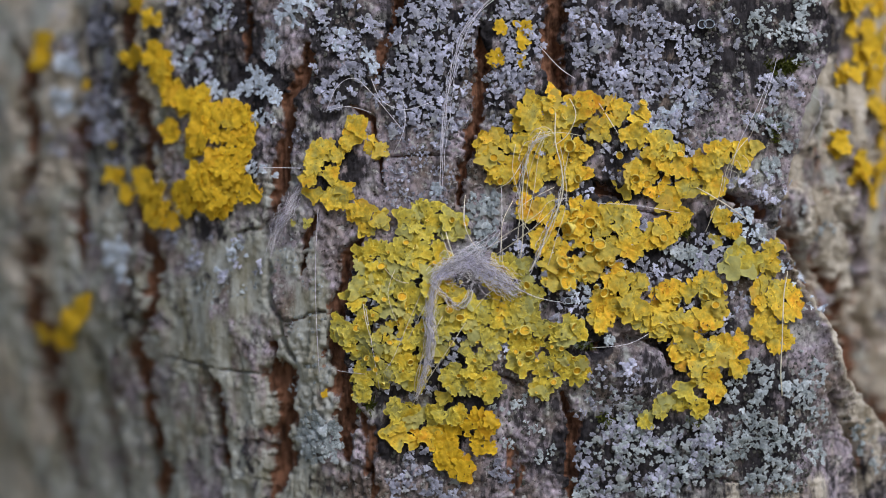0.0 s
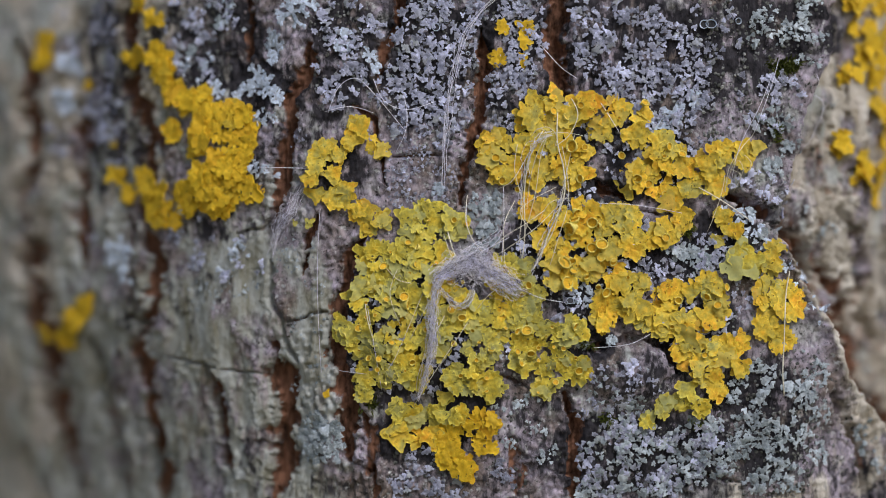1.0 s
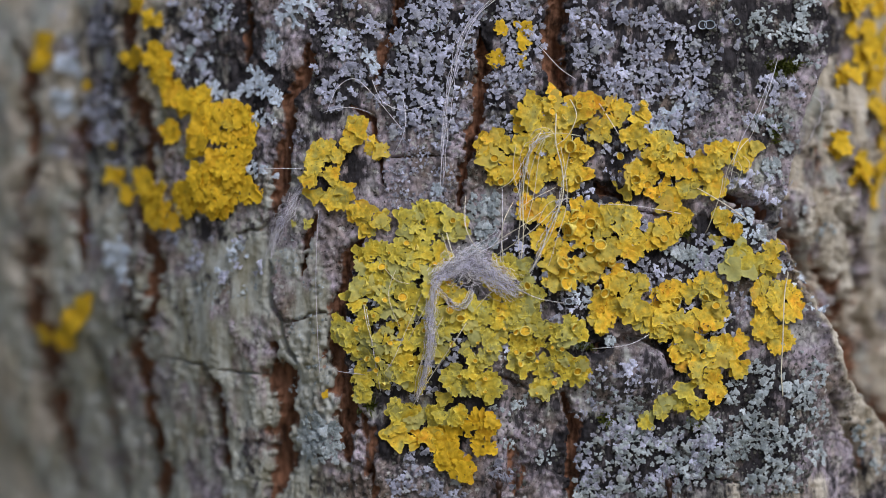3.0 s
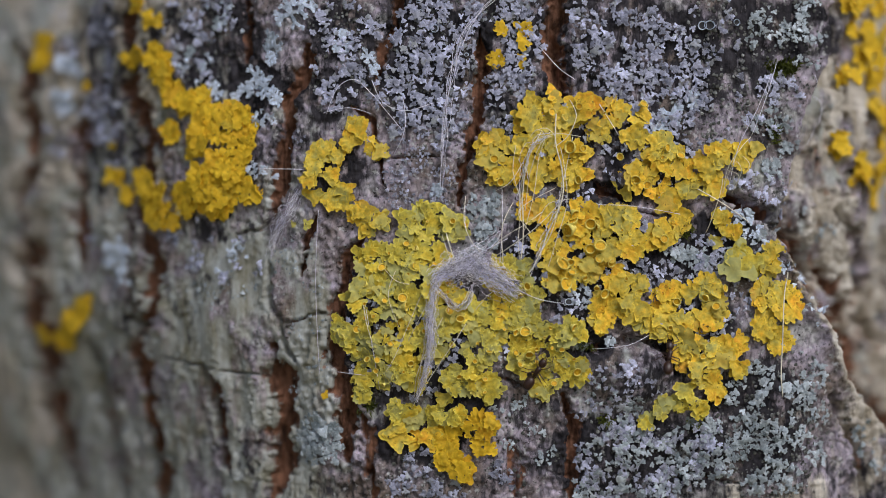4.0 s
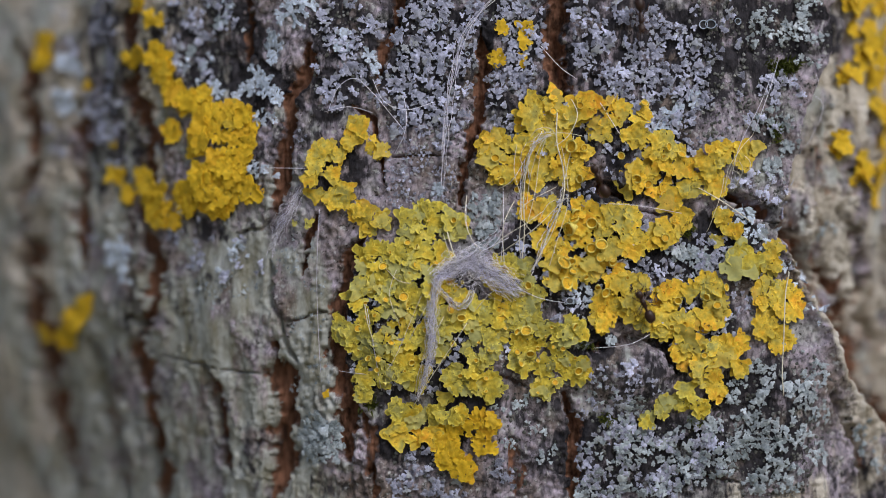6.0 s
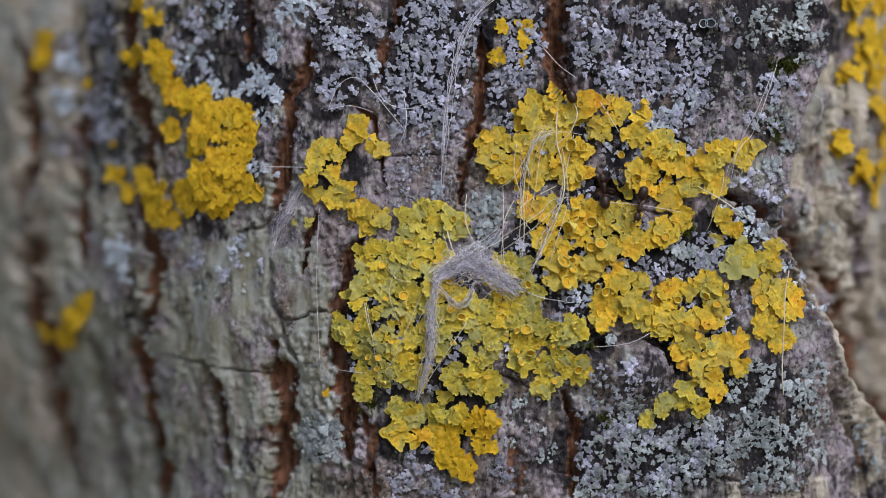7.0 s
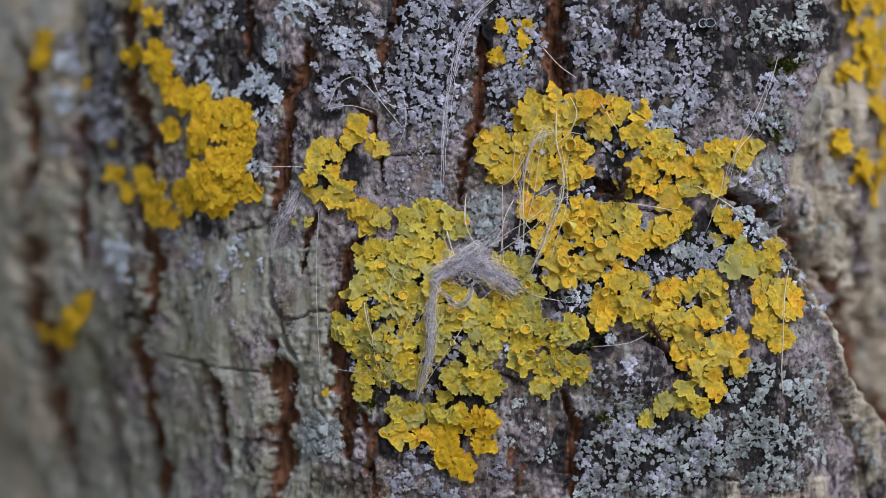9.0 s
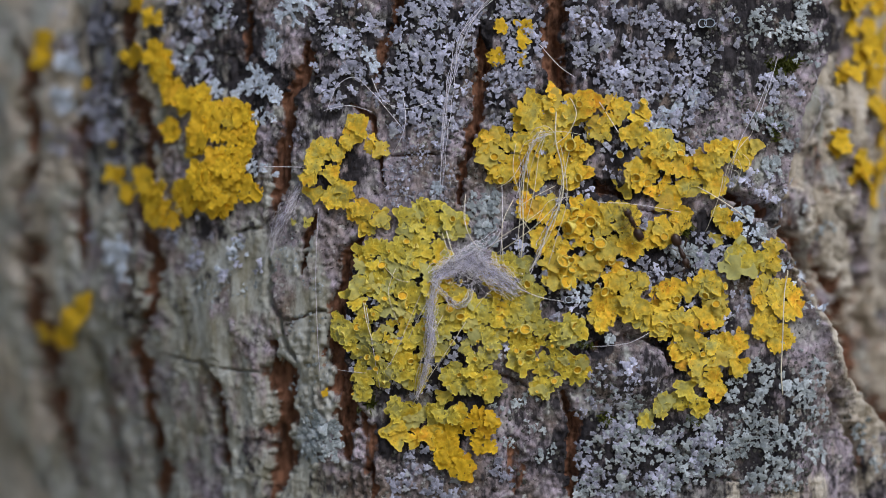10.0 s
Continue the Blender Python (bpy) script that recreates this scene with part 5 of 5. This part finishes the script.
for k, spot in enumerate(((57, 76.5, 2.2), (59.2, 75.6, 1.6), (56, 79, 1.9), (59, 79, 1.6), (137, 22.5, 2), (139, 26, 1.8), (136, 29, 1.6), (132.5, 37.7, 1.5),
                          (134.5, 41.5, 1.4), (121, 44.5, 2), (117.8, 43.8, 1.5), (124, 45.5, 1.7), (86, 36.5, 1.6), (85.5, 40.5, 1.8), (87.5, 43, 1.3), (103, 60.7, 1.5),
                          (108, 60.3, 1.2), (21.5, 45.5, 2), (13, 11.5, 1.6), (12.5, 18, 1.9), (39, 4, 1.6), (34, 9, 1.4))):
    strap_lichen(*spot, 750 + k, "flat blue-grey lichen rosette with forking lobes", M_BLUE)
grey_lichen([(72, 58, 13), (84, 60, 8), (102, 45, 13), (97, 25, 8), (115, 28, 8), (123, 58, 8), (132, 48, 8), (110, 72, 8)],
            "tiny grey lichen lobes in the gaps of the yellow lichen", 77, 0.8, 0.75, thin=0.15, grains=0.75)

# moss
moss(138.5, 11.8, 3.0, 1.3, 240, 81)
moss(137.2, 23.5, 1.3, 1.6, 60, 86)
moss(103.5, 60.5, 1.6, 0.8, 60, 87)
moss(121.5, 40.5, 1.2, 1.6, 70, 82)
moss(65.5, 71.5, 1.5, 0.9, 60, 83)
moss(107.5, 74, 1.2, 0.9, 60, 84)
moss(123, 74.5, 1.4, 0.8, 50, 85)

# hairs
W, S = "fine pale hair lying loosely over the bark", "straw-coloured stiff hair lying over the lichen"
for line in (((88, -1), (83, 4), (81, 10), (79.5, 17), (78.5, 26), (78, 33)), ((89, -1), (84.5, 3), (82, 8), (80.5, 13)),
             ((58, 20), (60, 15.5), (63, 14), (66, 16.5), (69, 20), (71.5, 23)), ((71.5, 17), (72, 21), (71.5, 24), (70, 27)),
             ((82.5, 36), (82.6, 40), (84, 43), (87, 44.5)), ((64.8, 53), (66, 60), (67.5, 69)), ((90, 42), (85, 44.5), (80, 46.5)),
             ((105, 61.5), (111, 60.8), (115, 59)), ((89, 33), (89, 40), (88.5, 48)), ((56.6, 37), (56.2, 50), (56.8, 66)), ((46, 29.7), (54, 29.8)),
             ((144.3, 13), (145, 17), (144.8, 21), (143, 26)), ((133, 24), (135.5, 17), (137.5, 11)), ((129, 33), (130.5, 26), (134, 19), (136.5, 13)),
             ((60, 65.5), (66, 66.2)), ((104, 36), (112, 36.3), (121, 37.8)), ((95.5, 8), (99, 12), (102, 14)), ((106, 18), (109, 23), (111, 26)),
             ((66, 14), (68, 18), (72, 19.5), (77, 18)), ((90, 50), (95, 52.5), (100, 53.5)), ((57.5, 19.8), (62, 19), (66, 20))):
    hair(line, 0.11, W)
for line, thick in ((((98.6, 19), (98.4, 25), (99.5, 30), (99.5, 35), (97, 41), (95, 46), (93, 49)), 0.22), (((96, 23), (93.5, 28), (92.6, 34), (92.7, 41), (92.3, 46)), 0.17),
                    (((101, 17.5), (102, 20.5), (100.5, 24), (98, 26)), 0.14), (((123, 33), (128, 36), (133, 39.5)), 0.16), (((139.5, 48), (138.6, 52), (138.2, 60), (138, 66), (138.5, 70)), 0.2),
                    (((79, 40.5), (80, 44), (81.5, 48)), 0.2), (((78.3, 41), (79.6, 45), (81, 48.5)), 0.10), (((76, 49), (73, 56), (70, 63), (68, 66)), 0.09),
                    (((83, 56.5), (80, 61), (76, 67), (73, 72)), 0.11), (((128, 35), (128.5, 30), (131, 26), (133, 24)), 0.09), (((103, 24), (97, 24), (94, 30), (93, 38)), 0.09),
                    (((98, 24), (95, 25), (92.8, 30), (92, 37)), 0.12), (((101.5, 24), (99.5, 33), (98, 40), (95.5, 45)), 0.12), (((99, 36), (95, 40), (91, 43), (88, 45)), 0.11),
                    (((91, 35.5), (89, 40), (89.2, 47)), 0.12), (((98.5, 33), (92, 37), (94, 41)), 0.10), (((95, 40), (97, 36), (101, 35)), 0.09), (((88, 33.5), (90.5, 32), (93, 28)), 0.1),
                    (((70.5, 47), (69, 52), (71, 58)), 0.08), (((79, 55), (76, 61), (74, 66), (73.5, 70)), 0.1), (((84, 55), (86.5, 52), (90, 49.5)), 0.08),
                    (((129, 30), (130.5, 31), (130, 33)), 0.08), (((125, 41), (127, 35), (128, 31)), 0.08), (((127.5, 35), (128.6, 31), (129.8, 28), (130.6, 26.5)), 0.08),
                    (((129.5, 34), (130.4, 32), (131, 30), (130.2, 28.5), (129.4, 30)), 0.08), (((131.5, 27.5), (132.4, 29), (131.8, 30.8)), 0.09),
                    (((94, 23.5), (96.5, 22.6), (98.3, 24.2), (97.8, 26.6)), 0.10), (((93, 40.5), (94.6, 34), (95.4, 28), (96.5, 24), (95, 22.9), (93.4, 25)), 0.10),
                    (((91.6, 24.8), (90.9, 30), (92.2, 36), (91.8, 43), (92.6, 48)), 0.10), (((97, 47.5), (98.6, 42), (100.3, 36), (100, 30), (99.1, 25)), 0.10),
                    (((82.6, 34.5), (82.3, 39), (83.6, 42.5), (85.5, 44.8)), 0.13), (((86, 45), (89, 42), (93, 39.5), (96.5, 37)), 0.09),
                    (((68, 47), (70.5, 49.5), (74, 50.2)), 0.08), (((64.5, 53), (65.2, 57), (66.4, 61)), 0.12), (((72, 61), (75, 55), (77.5, 50)), 0.08)):
    hair(line, 1.2 * thick, S, M_STRAW, 2.2)
T = "matted wisp of grey-lilac animal hair caught on the lichen"
tuft(((77, 49), (80, 47.6), (84, 46.7), (87.5, 48.6), (91.8, 51.4)), 220, 0.66, T, 91, thick=0.064, fly=0.25, ends=(0.5, 0.85), mess=1.8)
tuft(((80, 46.3), (78, 49), (76.9, 52), (76.3, 56), (76.4, 60), (75.8, 64), (74.8, 67.5), (73.8, 70.5)), 64, 0.36, "thin hanging wisp of grey animal hair", 94, thick=0.064, fly=0.15, ends=(0.7, 0.35), mess=1.5)
tuft(((88.5, 40.5), (86, 43), (84, 44), (81, 45.5), (79.5, 47)), 16, 0.5, "stray pale hairs crossing in a knot", 95)
tuft(((76, 49), (79, 52), (81, 54), (83, 53), (84, 49.5)), 22, 0.25, "loose loop of grey hair", 92)
tuft(((89, -2), (85, 2), (82, 7), (80.3, 13), (79.3, 20), (78.6, 27), (78.4, 34)), 5, 0.45, "few long pale hairs trailing down the bark", 96, thick=0.09, lift=1.8, fly=0.3)
tuft(((97.5, 24), (94.5, 25.5), (93, 29), (92.6, 34), (92.8, 40)), 7, 0.55, "curled straw-pale hairs over golden lichen", 97, thick=0.09, lift=2.6, fly=0.6)
tuft(((100.5, 25), (99.5, 31), (98, 37), (95.5, 43), (93.5, 48)), 5, 0.5, "few pale stiff hairs crossing golden lichen", 98, thick=0.10, lift=2.6, fly=0.3)
tuft(((53.5, 33), (51.5, 37), (49.5, 40), (48, 45)), 60, 0.6, "thin veil of whitish silk threads across a crack", 93, "silk_threads", 0.06, 0.9)


# ---- ants ----
AM = 1.12 * MM          # the ants' unit


def ball(name, stations, mat, n=14):
    """A body turned along x: stations of place, half width, half height, centre height."""
    verts, faces = [], []
    for x, w, h, z in stations:
        verts += [(x * AM, w * math.cos(k * 2 * math.pi / n) * AM, (z + h * math.sin(k * 2 * math.pi / n)) * AM) for k in range(n)]
    for j in range(len(stations) - 1):
        faces += [(j * n + k, j * n + (k + 1) % n, (j + 1) * n + (k + 1) % n, (j + 1) * n + k) for k in range(n)]
    faces += [tuple(range(n))[::-1], tuple((len(stations) - 1) * n + k for k in range(n))]
    return mesh_of(name, verts, faces, [mat])


def limb(name, path, radii, mat):
    """A jointed limb, round and tapered."""
    n = 6
    path = np.array(path, float)
    d = np.gradient(path, axis=0)
    d /= np.linalg.norm(d, axis=1, keepdims=True)
    u = np.cross(d, [0.3, 0.2, 1.0])
    u /= np.linalg.norm(u, axis=1, keepdims=True)
    w = np.cross(d, u)
    verts = []
    for p, a, b, r in zip(path, u, w, radii):
        verts += [tuple((p + r * (a * math.cos(k * 2 * math.pi / n) + b * math.sin(k * 2 * math.pi / n))) * AM) for k in range(n)]
    faces = [(j * n + k, j * n + (k + 1) % n, (j + 1) * n + (k + 1) % n, (j + 1) * n + k) for j in range(len(path) - 1) for k in range(n)]
    return mesh_of(name, verts, faces, [mat])


def oval(x0, x1, w, h, z, steps=9, blunt=0.75):
    out = []
    for k in range(steps + 1):
        t = math.pi * k / steps
        s = max(0.04, math.sin(t)) ** blunt
        out.append((x0 + (x1 - x0) * (0.5 - 0.5 * math.cos(t)), w * s, h * s, z))
    return out


LEGS = ((0.75, 1, 55), (0.35, 1, 95), (-0.05, 1, 135), (0.75, -1, -55), (0.35, -1, -95), (-0.05, -1, -135))


def build_ant():
    """A worker ant, its head along x, its middle at the origin, feet at -0.9 mm."""
    ant = new("ant")
    part("gaster", ball("gaster", oval(-3.05, -0.85, 0.82, 0.75, 0.15), M_ANT), ant, None, "glossy dark egg-shaped rear body")
    part("petiole", ball("petiole", oval(-1.0, -0.55, 0.20, 0.34, 0.05, 6), M_ANT), ant)
    part("thorax", ball("thorax", [(-0.65, 0.14, 0.16, 0.05), (-0.4, 0.34, 0.38, 0.15), (0.0, 0.38, 0.40, 0.2), (0.3, 0.36, 0.38, 0.28), (0.7, 0.46, 0.48, 0.3),
                                   (1.05, 0.40, 0.40, 0.25), (1.3, 0.18, 0.18, 0.15)], M_ANT), ant, None, "slim reddish-brown middle body")
    head = part("head", ball("head", oval(1.2, 2.55, 0.64, 0.48, 0.15, 9, 0.6), M_ANT), ant)
    for side in (1, -1):
        part("eye", ball("eye", [(x, w, h, z) for x, w, h, z in oval(-0.13, 0.13, 0.12, 0.12, 0.0, 6)], M_DARK), head, pose(1.95 * AM, side * 0.5 * AM, 0.32 * AM))
        part("mandible", limb("mandible", ((2.4, side * 0.28, 0.05), (2.7, side * 0.25, -0.02), (2.85, side * 0.04, -0.05)), (0.13, 0.10, 0.03), M_LEG), head)
        part("antenna", limb("antenna", ((2.3, side * 0.18, 0.35), (2.65, side * 0.75, 0.75), (2.9, side * 1.1, 0.85), (3.3, side * 0.95, 0.65), (3.8, side * 0.75, 0.4)),
                             (0.06, 0.06, 0.07, 0.08, 0.07), M_LEG), ant, None, "elbowed antenna")
    shin = limb("leg", ((0, 0, 0), (0.35, 0, 0.1), (1.25, 0, 0.75), (1.4, 0, 0.70), (2.1, 0, -0.5), (2.3, 0, -0.8), (2.75, 0, -0.95)), (0.10, 0.10, 0.07, 0.07, 0.045, 0.03, 0.022), M_LEG)
    for x, side, turn in LEGS:
        part("leg", shin, ant, pose(x * AM, side * 0.25 * AM, 0.0, 0, 0, turn))
    return tagged(ant, "dark reddish-brown worker ant running over the lichen", "ant", "ants on the bark")


def crawl(*rows):
    """Poses on the bark from seconds, place and heading in degrees."""
    t, a, b, turn = np.array(rows).T
    return list(zip(t, frames_on(a, b, 0 * a + 2.9, np.radians(turn), 2.5)))


def stride(ant, spans):
    """Legs swing three by three while the ant runs."""
    legs = [o for o in ant.children if o.name.startswith("leg")]
    for k, leg in enumerate(legs):
        x, side, turn = LEGS[k]
        rows, beat = [(0.0, 0.0)], 1
        for t0, t1 in spans:
            t = t0
            while t < t1:
                rows.append((t, beat * 17 * (1 if k % 2 else -1)))
                beat, t = -beat, t + 0.1
        rows.append((10.0, 0.0))
        walk(leg, [(t, pose(x * AM, side * 0.25 * AM, 0, 0, -0.25 * abs(s), turn + s)) for t, s in rows])


def motions():
    first = build_ant()
    second, third, fourth, fifth = (copy_thing(first, Matrix()) for _ in range(4))
    walk(first, crawl(
        (0, 118.78, 92.75, 89), (2.7, 118.47, 92.73, 89), (3.2, 117.67, 80.58, 101), (3.6, 116.16, 68.13, 96), (3.8, 116.28, 63.71, 94), (3.9, 116.79, 63.50,
        89), (4, 116.85, 63.84, 82), (4.1, 117.90, 62.24, 82), (4.2, 119.30, 60.39, 69), (4.3, 119.55, 59.99, 70), (4.4, 119.85, 58.79, 73), (4.5, 120.55,
        58.04, 69), (4.6, 121.14, 56.99, 67), (4.7, 121.54, 56.64, 72), (4.8, 121.73, 56.84, 69), (4.9, 121.53, 57.04, 80), (5, 120.67, 57.69, 113), (5.1,
        120.10, 58.49, 134), (5.2, 118.92, 58.84, 145), (5.3, 118.10, 59.04, 148), (5.5, 116.75, 59.09, 140), (5.7, 114.35, 58.38, 150), (6, 113.29, 53.74,
        117), (6.3, 111.14, 46.99, 105), (6.6, 108.54, 39.40, 107), (6.8, 106.88, 35.49, 111), (6.9, 106.38, 34.96, 102), (7, 105.83, 34.28, 97), (7.1,
        105.93, 33.05, 94), (7.2, 106.27, 28.87, 93), (7.3, 106.17, 27.78, 93), (7.4, 106.11, 26.00, 85), (7.5, 106.01, 24.52, 83), (7.6, 106.06, 22.53, 90),
        (7.7, 106.11, 21.78, 94), (7.8, 106.07, 21.09, 93), (7.9, 105.97, 19.94, 93), (8, 105.62, 18.90, 85), (8.1, 105.62, 18.10, 79), (8.2, 106.03, 18.00,
        76), (8.3, 106.33, 17.65, 65), (8.5, 106.19, 17.65, 63), (8.6, 107.46, 17.00, 64), (8.7, 109.17, 13.90, 68), (8.8, 110.59, 10.49, 70), (9, 112.22,
        4.14, 80), (9.2, 113.00, -2.56, 87), (9.4, 113.28, -5.75, 89), (10, 113.35, -6.23, 89)))
    walk(second, crawl(
        (0, 88.33, 92.75, 90), (2.7, 88.02, 92.73, 90), (3.2, 88.27, 81.03, 85), (3.6, 89.71, 70.88, 66), (3.8, 92.88, 66.36, 54), (4, 94.80, 65.29, 56),
        (4.2, 97.25, 65.49, 39), (4.3, 98.75, 65.19, 36), (4.4, 101.45, 64.94, 33), (4.5, 102.75, 64.64, 27), (4.6, 104.79, 63.19, 32), (4.7, 106.49, 62.04,
        51), (4.8, 109.23, 58.44, 61), (4.9, 110.43, 56.59, 77), (5, 111.32, 50.34, 83), (5.1, 110.50, 48.49, 87), (5.2, 111.72, 43.04, 86), (5.3, 111.90,
        40.49, 86), (5.4, 111.62, 40.04, 101), (5.5, 110.40, 38.09, 112), (5.6, 108.75, 36.56, 108), (5.7, 107.70, 35.83, 113), (6, 105.99, 31.69, 115), (6.3,
        104.14, 25.79, 115), (6.6, 101.44, 20.30, 126), (6.8, 100.13, 17.24, 127), (7, 99.88, 16.03, 115), (7.2, 99.37, 13.47, 115), (7.4, 99.61, 10.90, 103),
        (7.6, 99.51, 9.88, 107), (7.7, 98.51, 9.18, 112), (7.8, 97.27, 6.69, 102), (7.9, 96.87, 4.64, 101), (8, 96.82, 0.05, 97), (8.2, 96.58, -5.25, 96),
        (10, 96.70, -5.63, 96)))
    walk(third, crawl(
        (0, 111.73, -6.20, -80), (5.7, 111.40, -6.32, -80), (6, 112.59, 3.29, -85), (6.4, 113.89, 16.91, -87), (6.6, 114.44, 24.15, -89), (6.8, 114.63, 30.44,
        -96), (6.9, 113.93, 32.91, -100), (7, 112.28, 36.48, -104), (7.1, 112.03, 36.65, -111), (7.2, 110.27, 38.52, -120), (7.3, 109.12, 40.48, -114), (7.4,
        106.41, 43.45, -135), (7.5, 103.86, 46.02, -145), (7.6, 99.16, 52.63, -143), (7.7, 99.26, 54.83, -104), (7.8, 99.82, 61.74, -100), (7.9, 100.27,
        63.89, -90), (8, 100.47, 67.25, -87), (8.3, 101.38, 74.75, -84), (8.6, 101.16, 82.25, -94), (8.9, 101.60, 89.74, -83), (9.2, 102.00, 93.14, -87), (10,
        102.00, 93.47, -87)))
    walk(fourth, crawl(
        (0, 108.43, -6.20, -87), (7.6, 108.06, -5.97, -87), (7.8, 108.47, 2.14, -87), (8, 109.07, 9.75, -87), (8.1, 109.12, 12.05, -86), (8.2, 109.33, 13.45,
        -83), (8.3, 110.23, 14.90, -68), (8.4, 112.34, 18.75, -94), (8.5, 111.74, 21.70, -107), (8.6, 111.51, 23.75, -101), (8.7, 111.72, 24.00, -108), (8.8,
        110.19, 29.34, -108), (8.9, 110.05, 30.69, -106), (9, 110.47, 32.34, -104), (9.1, 110.59, 33.34, -112), (9.2, 110.95, 36.99, -98), (9.3, 111.47,
        37.85, -92), (9.4, 113.08, 38.75, -69), (9.5, 114.05, 39.45, -63), (9.6, 115.09, 39.63, -41), (9.7, 116.33, 39.67, -28), (9.8, 118.42, 40.25, -46),
        (9.9, 119.21, 42.49, -59), (10, 119.95, 44.67, -66)))
    walk(fifth, crawl(
        (0, 117.18, 96.00, 80), (7.7, 116.81, 95.73, 80), (8.2, 116.38, 84.50, 80), (8.5, 117.09, 71.50, 87), (8.7, 117.47, 64.60, 89), (8.8, 117.99, 61.59,
        94), (9, 116.07, 60.14, 122), (9.2, 116.60, 55.79, 108), (9.3, 116.52, 53.40, 95), (9.4, 116.23, 50.75, 90), (9.5, 115.90, 47.60, 99), (9.6, 114.84,
        44.83, 103), (9.7, 113.23, 43.32, 120), (9.8, 111.52, 42.65, 118), (9.9, 111.66, 42.04, 115), (10, 111.25, 39.77, 118)))
    stride(first, ((2.8, 9.3),))
    stride(second, ((2.8, 8.2),))
    stride(third, ((5.75, 9.1),))
    stride(fourth, ((7.65, 9.9),))
    stride(fifth, ((7.75, 9.9),))


motions()
